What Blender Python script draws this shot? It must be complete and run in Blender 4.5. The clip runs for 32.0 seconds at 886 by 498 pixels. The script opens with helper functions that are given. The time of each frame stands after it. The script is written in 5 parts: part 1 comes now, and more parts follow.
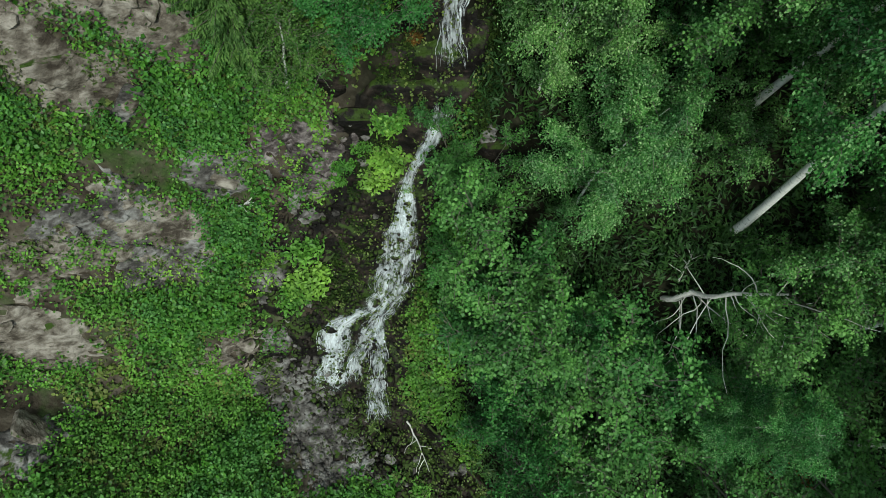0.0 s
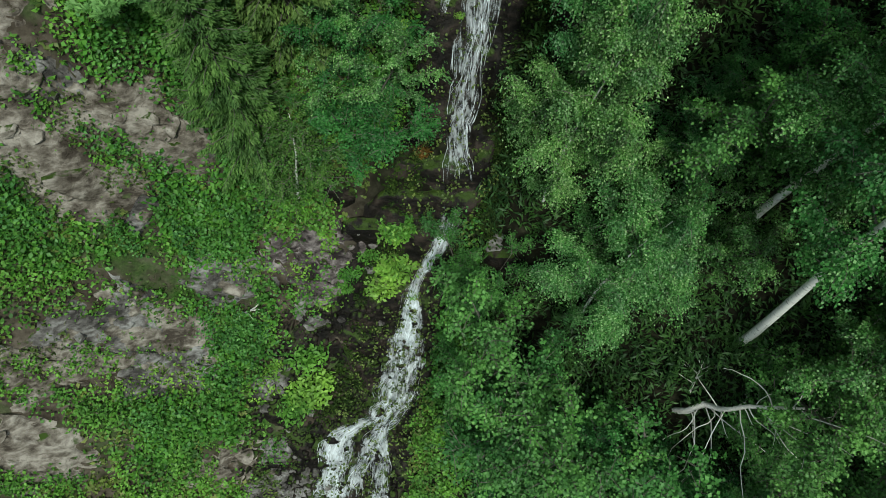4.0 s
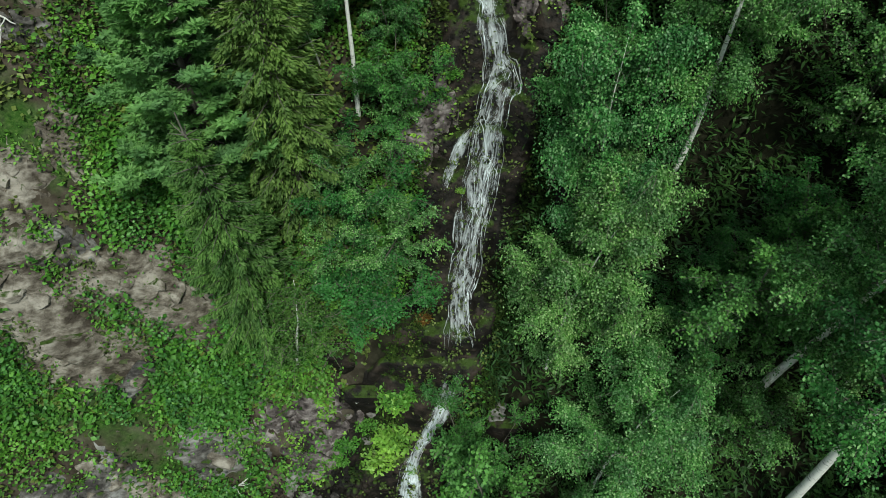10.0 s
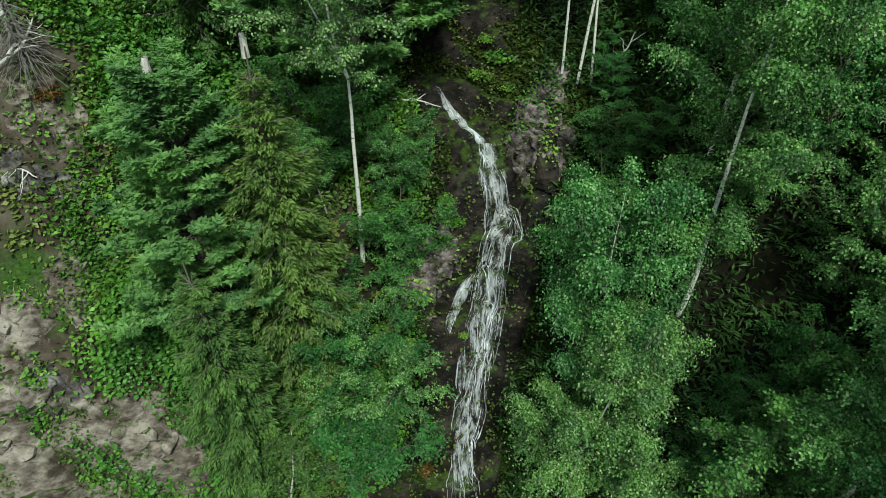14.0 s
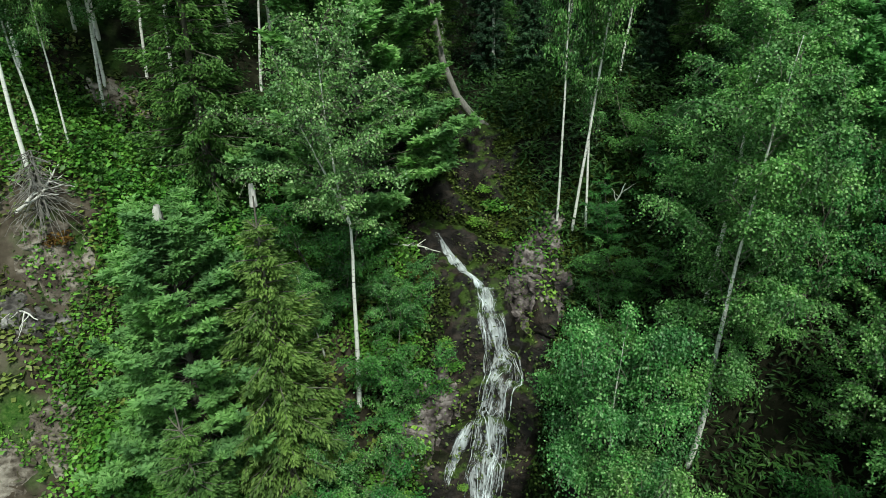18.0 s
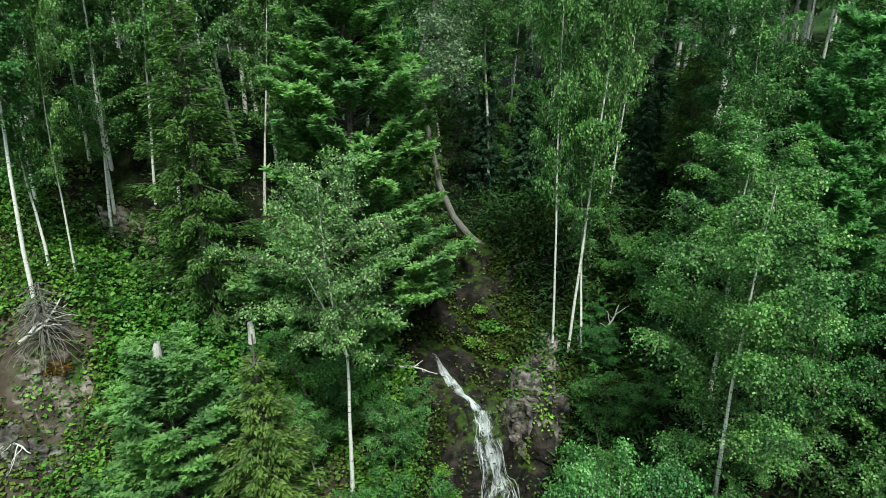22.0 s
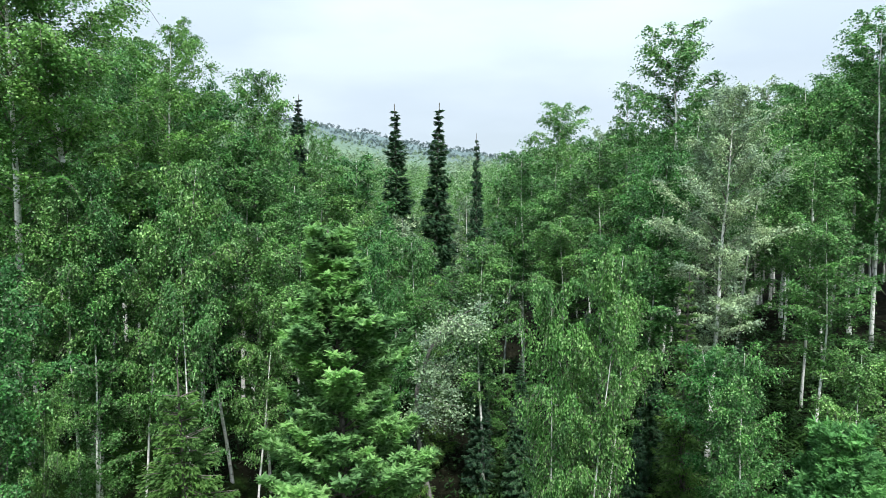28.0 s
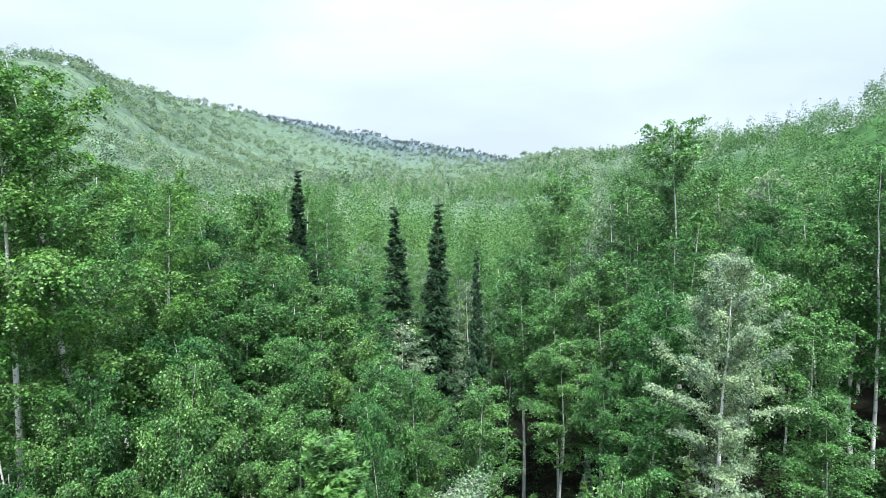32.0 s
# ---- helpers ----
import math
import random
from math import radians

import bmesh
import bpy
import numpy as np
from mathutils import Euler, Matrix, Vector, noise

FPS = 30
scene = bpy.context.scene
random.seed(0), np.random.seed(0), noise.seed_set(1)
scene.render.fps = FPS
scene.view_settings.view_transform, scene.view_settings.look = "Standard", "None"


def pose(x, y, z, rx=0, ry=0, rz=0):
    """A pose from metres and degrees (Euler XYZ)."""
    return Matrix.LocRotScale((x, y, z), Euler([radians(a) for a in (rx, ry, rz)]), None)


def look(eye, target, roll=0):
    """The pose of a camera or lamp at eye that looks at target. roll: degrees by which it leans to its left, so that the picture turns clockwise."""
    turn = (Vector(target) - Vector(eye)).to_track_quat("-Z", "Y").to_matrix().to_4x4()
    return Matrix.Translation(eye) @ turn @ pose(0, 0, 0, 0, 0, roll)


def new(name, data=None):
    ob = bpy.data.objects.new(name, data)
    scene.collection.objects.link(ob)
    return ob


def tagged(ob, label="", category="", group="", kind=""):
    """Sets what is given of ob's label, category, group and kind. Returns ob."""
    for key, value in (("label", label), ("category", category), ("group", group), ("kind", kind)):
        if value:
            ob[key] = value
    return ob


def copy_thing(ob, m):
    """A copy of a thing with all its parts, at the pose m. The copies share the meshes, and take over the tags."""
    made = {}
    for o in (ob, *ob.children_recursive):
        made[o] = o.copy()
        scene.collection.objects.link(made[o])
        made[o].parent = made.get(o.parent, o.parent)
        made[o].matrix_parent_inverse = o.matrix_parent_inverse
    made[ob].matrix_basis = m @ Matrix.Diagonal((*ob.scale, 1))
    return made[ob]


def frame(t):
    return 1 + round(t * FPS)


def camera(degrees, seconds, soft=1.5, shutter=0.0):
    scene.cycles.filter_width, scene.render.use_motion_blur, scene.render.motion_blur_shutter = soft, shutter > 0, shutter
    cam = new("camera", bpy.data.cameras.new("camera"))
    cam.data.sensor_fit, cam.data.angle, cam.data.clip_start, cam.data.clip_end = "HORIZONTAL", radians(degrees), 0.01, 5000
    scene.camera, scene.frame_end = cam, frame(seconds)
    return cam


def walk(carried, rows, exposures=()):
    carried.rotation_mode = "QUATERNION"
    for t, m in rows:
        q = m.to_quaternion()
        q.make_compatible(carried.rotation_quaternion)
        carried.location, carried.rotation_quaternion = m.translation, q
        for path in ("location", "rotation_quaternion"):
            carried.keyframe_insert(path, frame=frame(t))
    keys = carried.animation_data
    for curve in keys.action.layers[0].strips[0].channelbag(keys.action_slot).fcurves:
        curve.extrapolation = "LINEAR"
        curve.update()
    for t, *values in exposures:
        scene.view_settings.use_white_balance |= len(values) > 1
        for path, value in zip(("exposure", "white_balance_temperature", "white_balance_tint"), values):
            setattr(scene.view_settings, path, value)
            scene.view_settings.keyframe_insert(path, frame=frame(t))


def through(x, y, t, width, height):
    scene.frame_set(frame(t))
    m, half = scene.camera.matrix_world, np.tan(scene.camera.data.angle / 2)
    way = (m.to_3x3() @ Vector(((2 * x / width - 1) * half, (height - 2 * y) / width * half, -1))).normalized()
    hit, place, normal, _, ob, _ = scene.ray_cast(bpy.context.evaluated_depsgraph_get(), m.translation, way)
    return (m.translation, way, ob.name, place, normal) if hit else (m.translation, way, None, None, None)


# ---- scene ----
cam = camera(69.57, 32.0, 0.55)
# seconds, place in metres, turn in degrees: a drone that tilts up out of a gully, then climbs
PATH = [
    (0, 0.000, -0.000, 25.000, 14.932, -0.012, -0.025),
    (1, -0.185, -0.067, 25.000, 17.385, -0.282, -0.153),
    (2, -0.071, 0.095, 24.989, 19.522, 0.236, 0.114),
    (3, 0.003, 0.272, 24.991, 21.635, 0.506, 0.380),
    (3.5, -0.077, 0.311, 25.046, 22.682, 0.349, 0.316),
    (5.5, -0.146, 0.251, 25.222, 27.448, -0.024, 0.282),
    (6, -0.150, 0.238, 25.254, 28.594, -0.039, 0.269),
    (7, -0.208, 0.213, 25.311, 30.918, -0.096, 0.255),
    (8, -0.190, 0.245, 25.256, 33.159, -0.029, 0.349),
    (9, -0.164, 0.283, 25.157, 35.615, 0.120, 0.458),
    (10, -0.147, 0.312, 25.079, 38.717, 0.066, 0.525),
    (11, -0.191, 0.329, 25.125, 41.903, 0.036, 0.557),
    (12, -0.193, 0.405, 25.199, 44.891, 0.048, 0.527),
    (13, -0.158, 0.617, 25.266, 47.574, 0.103, 0.658),
    (14, -0.264, 0.629, 25.316, 50.599, 0.002, 0.518),
    (14.5, -0.266, 0.626, 25.297, 52.206, -0.046, 0.515),
    (16.5, -0.302, 0.634, 25.296, 58.556, -0.136, 0.434),
    (17, -0.273, 0.606, 25.320, 60.162, -0.136, 0.510),
    (18, -0.228, 0.614, 25.405, 63.247, -0.167, 0.644),
    (19, -0.234, 0.638, 25.504, 65.355, -0.164, 0.702),
    (20, -0.227, 0.550, 25.466, 67.612, -0.133, 0.757),
    (21, -0.192, 0.602, 25.955, 69.492, -0.045, 0.719),
    (22, -0.080, 0.693, 26.592, 71.326, 0.020, 0.656),
    (23, -0.049, 0.786, 27.485, 74.042, 0.001, 0.594),
    (24, 0.015, 0.905, 28.459, 78.036, 0.079, 0.544),
    (25, -0.112, 0.970, 29.495, 83.193, 0.040, 0.147),
    (25.5, -0.079, 1.005, 29.913, 85.645, 0.076, 0.163),
    (27.5, -0.019, 1.232, 32.610, 85.379, -0.081, 0.384),
    (28, -0.084, 1.376, 33.588, 85.388, -0.245, 0.249),
    (29, -0.095, 1.560, 35.709, 85.330, -0.209, 0.236),
    (30, -0.042, 1.700, 37.563, 85.275, 0.063, 0.277),
    (31, -0.034, 1.820, 39.019, 85.292, -0.006, 0.323),
    (32, -0.020, 1.926, 40.349, 85.230, 0.153, 0.315),
]
EXPOSURES = [(0.0, -0.45, 6300, -4), (9.0, -0.38, 6350, -5), (14.0, -0.2, 6450, -6), (19.0, 0.03, 6450, -6), (22.0, 0.17, 6450, -6),
             (24.0, 0.32, 6450, -4), (26.0, 0.52, 6400, 3), (28.0, 0.58, 6150, 8), (32.0, 0.72, 5950, 10)]
walk(cam, [(t, pose(*place)) for t, *place in PATH], EXPOSURES)

# ---------------------------------------------------------------- light
SUN_ELEVATION, SUN_AZIMUTH = 58.0, 168.0
world = bpy.data.worlds.new("sky")
scene.world = world
world.use_nodes = True


def sky_nodes(tree):
    nodes, links = tree.nodes, tree.links
    nodes.clear()
    out = nodes.new("ShaderNodeOutputWorld")
    back = nodes.new("ShaderNodeBackground")
    sky = nodes.new("ShaderNodeTexSky")
    sky.sky_type = "NISHITA"
    sky.sun_disc = False
    sky.sun_elevation, sky.sun_rotation = radians(SUN_ELEVATION), radians(SUN_AZIMUTH)
    sky.dust_density, sky.air_density = 2.0, 1.0
    coord = nodes.new("ShaderNodeTexCoord")
    stretch = nodes.new("ShaderNodeMapping")
    stretch.inputs["Scale"].default_value = (1.0, 1.0, 3.2)
    cloud = nodes.new("ShaderNodeTexNoise")
    cloud.inputs["Scale"].default_value = 2.2
    cloud.inputs["Detail"].default_value = 6.0
    cloud.inputs["Roughness"].default_value = 0.45
    ramp = nodes.new("ShaderNodeValToRGB")
    ramp.color_ramp.elements[0].position, ramp.color_ramp.elements[1].position = 0.42, 0.60
    ramp.color_ramp.elements[0].color = (0.78, 0.78, 0.78, 1)
    ramp.color_ramp.elements[1].color = (1, 1, 1, 1)
    mix = nodes.new("ShaderNodeMix")
    mix.data_type = "RGBA"
    mix.inputs["B"].default_value = (8.9, 9.9, 10.8, 1)
    links.new(coord.outputs["Generated"], stretch.inputs["Vector"])
    links.new(stretch.outputs["Vector"], cloud.inputs["Vector"])
    links.new(cloud.outputs["Fac"], ramp.inputs["Fac"])
    links.new(ramp.outputs["Color"], mix.inputs["Factor"])
    links.new(sky.outputs["Color"], mix.inputs["A"])
    up = nodes.new("ShaderNodeSeparateXYZ")
    links.new(coord.outputs["Generated"], up.inputs["Vector"])
    rise = nodes.new("ShaderNodeMapRange")
    rise.inputs["From Min"].default_value, rise.inputs["From Max"].default_value = 0.15, 0.95
    rise.inputs["To Min"].default_value, rise.inputs["To Max"].default_value = 1.4, 3.0
    links.new(up.outputs["Z"], rise.inputs["Value"])
    bright = nodes.new("ShaderNodeVectorMath")
    bright.operation = "SCALE"
    links.new(mix.outputs["Result"], bright.inputs[0])
    links.new(rise.outputs["Result"], bright.inputs["Scale"])
    links.new(bright.outputs["Vector"], back.inputs["Color"])
    back.inputs["Strength"].default_value = 0.045
    links.new(back.outputs["Background"], out.inputs["Surface"])


sky_nodes(world.node_tree)
sun = new("sun", bpy.data.lights.new("sun", "SUN"))
sun.data.energy, sun.data.angle, sun.data.color = 4.0, radians(9), (1.0, 0.96, 0.9)
sun.matrix_world = look((0, 0, 0), (-math.sin(radians(SUN_AZIMUTH)) * math.cos(radians(SUN_ELEVATION)),
                                    -math.cos(radians(SUN_AZIMUTH)) * math.cos(radians(SUN_ELEVATION)),
                                    -math.sin(radians(SUN_ELEVATION))))


# ---------------------------------------------------------------- materials
def material(name):
    mat = bpy.data.materials.new(name)
    mat.use_nodes = True
    return mat, mat.node_tree.nodes, mat.node_tree.links, mat.node_tree.nodes["Principled BSDF"]


def ramp_node(nodes, stops):
    ramp = nodes.new("ShaderNodeValToRGB")
    while len(ramp.color_ramp.elements) < len(stops):
        ramp.color_ramp.elements.new(0.5)
    for e, (p, c) in zip(ramp.color_ramp.elements, stops):
        e.position, e.color = p, (*c, 1)
    return ramp


def noise_node(nodes, links, vector, scale, detail=5.0, rough=0.55):
    tex = nodes.new("ShaderNodeTexNoise")
    tex.inputs["Scale"].default_value = scale
    tex.inputs["Detail"].default_value = detail
    tex.inputs["Roughness"].default_value = rough
    if vector is not None:
        links.new(vector, tex.inputs["Vector"])
    return tex


def mix_node(nodes, links, fac, a, b, blend="MIX"):
    mix = nodes.new("ShaderNodeMix")
    mix.data_type = "RGBA"
    mix.blend_type = blend
    for socket, value in ((mix.inputs["Factor"], fac), (mix.inputs["A"], a), (mix.inputs["B"], b)):
        if isinstance(value, bpy.types.NodeSocket):
            links.new(value, socket)
        elif isinstance(value, tuple):
            socket.default_value = (*value, 1)
        else:
            socket.default_value = value
    return mix.outputs["Result"]


def foliage(name, dark, mid, light, gloss=0.45, through=0.25, grain=0.9, vary=1.0):
    """Leaves: each blade takes a shade of its own, each plant a tint of its own, and some light passes through."""
    mat, nodes, links, bsdf = material(name)
    geo = nodes.new("ShaderNodeNewGeometry")
    info = nodes.new("ShaderNodeObjectInfo")
    leafy = ramp_node(nodes, [(0.0, tuple(0.62 * c for c in dark)), (0.40, mid), (0.80, tuple(0.62 * a + 0.38 * b for a, b in zip(mid, light))), (1.0, light)])
    links.new(geo.outputs["Random Per Island"], leafy.inputs["Fac"])
    hue = nodes.new("ShaderNodeHueSaturation")
    spread = nodes.new("ShaderNodeMapRange")
    spread.inputs["To Min"].default_value, spread.inputs["To Max"].default_value = 0.480, 0.515
    links.new(info.outputs["Random"], spread.inputs["Value"])
    links.new(spread.outputs["Result"], hue.inputs["Hue"])
    value = nodes.new("ShaderNodeMapRange")
    value.inputs["To Min"].default_value, value.inputs["To Max"].default_value = 1.0 + 0.28 * vary, 1.0 - 0.26 * vary
    links.new(info.outputs["Random"], value.inputs["Value"])
    links.new(value.outputs["Result"], hue.inputs["Value"])
    coord = nodes.new("ShaderNodeTexCoord")
    clump = noise_node(nodes, links, coord.outputs["Object"], grain, 2, 0.5)
    patch = ramp_node(nodes, [(0.36, (0.66, 0.70, 0.74)), (0.64, (1.25, 1.22, 1.06))])
    links.new(clump.outputs["Fac"], patch.inputs["Fac"])
    links.new(mix_node(nodes, links, 1.0, leafy.outputs["Color"], patch.outputs["Color"], "MULTIPLY"), hue.inputs["Color"])
    links.new(hue.outputs["Color"], bsdf.inputs["Base Color"])
    bsdf.inputs["Roughness"].default_value = gloss
    bsdf.inputs["Specular IOR Level"].default_value = 0.2
    glow = nodes.new("ShaderNodeBsdfTranslucent")
    links.new(hue.outputs["Color"], glow.inputs["Color"])
    blend = nodes.new("ShaderNodeMixShader")
    blend.inputs["Fac"].default_value = through
    links.new(bsdf.outputs["BSDF"], blend.inputs[1])
    links.new(glow.outputs["BSDF"], blend.inputs[2])
    links.new(blend.outputs["Shader"], nodes["Material Output"].inputs["Surface"])
    return mat


def bark_birch():
    mat, nodes, links, bsdf = material("birch_bark")
    coord = nodes.new("ShaderNodeTexCoord")
    flat = nodes.new("ShaderNodeMapping")
    flat.inputs["Scale"].default_value = (3.0, 3.0, 14.0)
    links.new(coord.outputs["Object"], flat.inputs["Vector"])
    bands = noise_node(nodes, links, flat.outputs["Vector"], 1.3, 6, 0.65)
    ramp = ramp_node(nodes, [(0.33, (0.07, 0.062, 0.055)), (0.38, (0.55, 0.54, 0.52)), (0.46, (0.84, 0.83, 0.80))])
    links.new(bands.outputs["Fac"], ramp.inputs["Fac"])
    stain = noise_node(nodes, links, coord.outputs["Object"], 0.8)
    links.new(mix_node(nodes, links, stain.outputs["Fac"], ramp.outputs["Color"], (0.9, 0.9, 0.87), "MULTIPLY"), bsdf.inputs["Base Color"])
    bsdf.inputs["Roughness"].default_value = 0.75
    return mat


def bark(name, dark, light, scale=9.0):
    mat, nodes, links, bsdf = material(name)
    coord = nodes.new("ShaderNodeTexCoord")
    long = nodes.new("ShaderNodeMapping")
    long.inputs["Scale"].default_value = (4.0, 4.0, 0.8)
    links.new(coord.outputs["Object"], long.inputs["Vector"])
    grain = noise_node(nodes, links, long.outputs["Vector"], scale, 6, 0.6)
    ramp = ramp_node(nodes, [(0.3, dark), (0.7, light)])
    links.new(grain.outputs["Fac"], ramp.inputs["Fac"])
    links.new(ramp.outputs["Color"], bsdf.inputs["Base Color"])
    bump = nodes.new("ShaderNodeBump")
    bump.inputs["Strength"].default_value = 0.6
    bump.inputs["Distance"].default_value = 0.03
    links.new(grain.outputs["Fac"], bump.inputs["Height"])
    links.new(bump.outputs["Normal"], bsdf.inputs["Normal"])
    bsdf.inputs["Roughness"].default_value = 0.85
    return mat


def stone(name, dark, mid, light, wet=0.0, moss=0.0):
    """Fractured rock: coarse and fine mottling, cracks in the relief, moss on what faces up."""
    mat, nodes, links, bsdf = material(name)
    geo = nodes.new("ShaderNodeNewGeometry")
    where = geo.outputs["Position"]
    coarse = noise_node(nodes, links, where, 0.9, 6, 0.6)
    lay = nodes.new("ShaderNodeMapping")
    lay.inputs["Rotation"].default_value = (radians(25), radians(-38), radians(20))
    lay.inputs["Scale"].default_value = (0.85, 1.0, 1.7)
    links.new(where, lay.inputs["Vector"])
    fine = noise_node(nodes, links, lay.outputs["Vector"], 2.6, 8, 0.62)
    both = nodes.new("ShaderNodeMath")
    both.operation = "ADD"
    half = nodes.new("ShaderNodeMath")
    half.operation = "MULTIPLY"
    half.inputs[1].default_value = 0.5
    links.new(coarse.outputs["Fac"], both.inputs[0])
    links.new(fine.outputs["Fac"], both.inputs[1])
    links.new(both.outputs["Value"], half.inputs[0])
    ramp = ramp_node(nodes, [(0.42, dark), (0.50, mid), (0.60, light)])
    links.new(half.outputs["Value"], ramp.inputs["Fac"])
    colour = ramp.outputs["Color"]
    if moss:
        up = nodes.new("ShaderNodeSeparateXYZ")
        links.new(geo.outputs["Normal"], up.inputs["Vector"])
        patch = noise_node(nodes, links, where, 2.3, 6, 0.6)
        gate = nodes.new("ShaderNodeMath")
        gate.operation = "MULTIPLY"
        links.new(up.outputs["Z"], gate.inputs[0])
        links.new(patch.outputs["Fac"], gate.inputs[1])
        cut = ramp_node(nodes, [(0.5 - 0.3 * moss, (0, 0, 0)), (0.6 - 0.3 * moss, (1, 1, 1))])
        links.new(gate.outputs["Value"], cut.inputs["Fac"])
        colour = mix_node(nodes, links, cut.outputs["Color"], colour, (0.035, 0.06, 0.010))
    links.new(colour, bsdf.inputs["Base Color"])
    crack = nodes.new("ShaderNodeTexVoronoi")
    crack.feature = "DISTANCE_TO_EDGE"
    crack.inputs["Scale"].default_value = 2.4
    warp = nodes.new("ShaderNodeVectorMath")
    warp.operation = "MULTIPLY_ADD"
    warp.inputs[1].default_value = (0.9, 0.9, 0.9)
    links.new(coarse.outputs["Color"], warp.inputs[0])
    links.new(where, warp.inputs[2])
    links.new(warp.outputs["Vector"], crack.inputs["Vector"])
    bump = nodes.new("ShaderNodeBump")
    bump.inputs["Strength"].default_value = 0.8
    bump.inputs["Distance"].default_value = 0.2
    links.new(half.outputs["Value"], bump.inputs["Height"])
    deep = nodes.new("ShaderNodeBump")
    deep.inputs["Strength"].default_value = 0.35
    deep.inputs["Distance"].default_value = 0.06
    limit = ramp_node(nodes, [(0.0, (0, 0, 0)), (0.06, (1, 1, 1))])
    links.new(crack.outputs["Distance"], limit.inputs["Fac"])
    links.new(limit.outputs["Color"], deep.inputs["Height"])
    links.new(bump.outputs["Normal"], deep.inputs["Normal"])
    links.new(deep.outputs["Normal"], bsdf.inputs["Normal"])
    bsdf.inputs["Roughness"].default_value = 0.88 - 0.5 * wet
    bsdf.inputs["Specular IOR Level"].default_value = 0.15
    return mat


# palest tone: pale undersides, and sky glints painted on scattered birch leaves
BIRCH_LEAF = foliage("birch_leaves", (0.040, 0.138, 0.030), (0.073, 0.228, 0.050), (0.27, 0.46, 0.20), through=0.24, vary=0.6)
FORK_LEAF = foliage("pale_birch_leaves", (0.085, 0.20, 0.05), (0.145, 0.30, 0.085), (0.42, 0.58, 0.30), through=0.26, vary=0.2)
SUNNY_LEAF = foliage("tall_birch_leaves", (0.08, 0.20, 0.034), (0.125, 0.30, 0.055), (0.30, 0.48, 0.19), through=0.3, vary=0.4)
LIGHT_LEAF = foliage("light_birch_leaves", (0.050, 0.165, 0.038), (0.088, 0.262, 0.062), (0.33, 0.52, 0.25), through=0.26, vary=0.3)
VALLEY_NEAR = foliage("forest_birch_leaves", (0.064, 0.18, 0.044), (0.078, 0.205, 0.05), (0.15, 0.31, 0.11), through=0.22, grain=0.4)
VALLEY_LEAF = foliage("valley_leaves", (0.085, 0.200, 0.060), (0.094, 0.215, 0.066), (0.104, 0.23, 0.074), through=0.2, grain=0.13)
PALE_LEAF = foliage("pale_leaves", (0.145, 0.24, 0.13), (0.215, 0.325, 0.19), (0.34, 0.45, 0.31), through=0.2)
YELLOW_LEAF = foliage("yellowing_leaves", (0.066, 0.145, 0.028), (0.098, 0.20, 0.042), (0.16, 0.275, 0.07), through=0.2)
ALDER_LEAF = foliage("shrub_leaves", (0.042, 0.135, 0.030), (0.064, 0.195, 0.044), (0.13, 0.30, 0.09), through=0.2)
HERB_LEAF = foliage("herb_leaves", (0.082, 0.20, 0.026), (0.125, 0.29, 0.042), (0.205, 0.395, 0.085), through=0.2, grain=0.8)
GRASS_BLADE = foliage("grass_blades", (0.085, 0.135, 0.03), (0.125, 0.185, 0.045), (0.20, 0.235, 0.085), grain=0.5)
SPRUCE_NEEDLE = foliage("spruce_needles", (0.10, 0.20, 0.052), (0.138, 0.262, 0.07), (0.21, 0.34, 0.11), 0.6, 0.45, vary=0.4)
PINE_NEEDLE = foliage("pine_needles", (0.17, 0.38, 0.12), (0.23, 0.47, 0.16), (0.33, 0.56, 0.24), 0.6, 0.5, vary=0.0)
SOFT_NEEDLE = foliage("soft_pine_needles", (0.13, 0.32, 0.105), (0.175, 0.40, 0.135), (0.25, 0.48, 0.19), 0.6, 0.5, vary=0.1)
DARK_NEEDLE = foliage("fir_needles", (0.030, 0.075, 0.040), (0.042, 0.10, 0.052), (0.065, 0.135, 0.07), 0.6, 0.2)
# far foliage paled and blued in its colour to stand for haze
HAZED_HILL_LEAF = foliage("hazed_hill_leaves", (0.185, 0.265, 0.165), (0.205, 0.29, 0.18), (0.23, 0.315, 0.20), grain=0.05)
HAZED_RIDGE_NEEDLE = foliage("hazed_ridge_needles", (0.12, 0.17, 0.175), (0.14, 0.19, 0.195), (0.16, 0.215, 0.21), 0.8, 0.1, grain=0.02)
# fern green lowered towards black to carry the shade below the trees
SHADED_FERN = foliage("shade_toned_ferns", (0.018, 0.058, 0.015), (0.026, 0.076, 0.020), (0.040, 0.102, 0.027), through=0.15)
BIRCH_BARK = bark_birch()
GREY_BARK = bark("grey_bark", (0.06, 0.055, 0.045), (0.2, 0.18, 0.15))
DRY_TWIG = bark("dry_twig", (0.12, 0.11, 0.10), (0.30, 0.285, 0.26))
DEAD_WOOD = bark("bleached_wood", (0.42, 0.40, 0.37), (0.76, 0.74, 0.70))
PALE_ROCK = stone("pale_rock", (0.05, 0.040, 0.031), (0.15, 0.128, 0.105), (0.33, 0.295, 0.255), moss=0.12)
GREY_ROCK = stone("grey_rock", (0.04, 0.036, 0.034), (0.115, 0.105, 0.098), (0.27, 0.26, 0.25), moss=0.12)
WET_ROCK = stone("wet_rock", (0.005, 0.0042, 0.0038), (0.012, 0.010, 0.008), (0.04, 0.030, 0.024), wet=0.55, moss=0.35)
CLIFF_ROCK = stone("cliff_rock", (0.022, 0.017, 0.017), (0.095, 0.078, 0.076), (0.31, 0.27, 0.262), wet=0.2, moss=0.22)


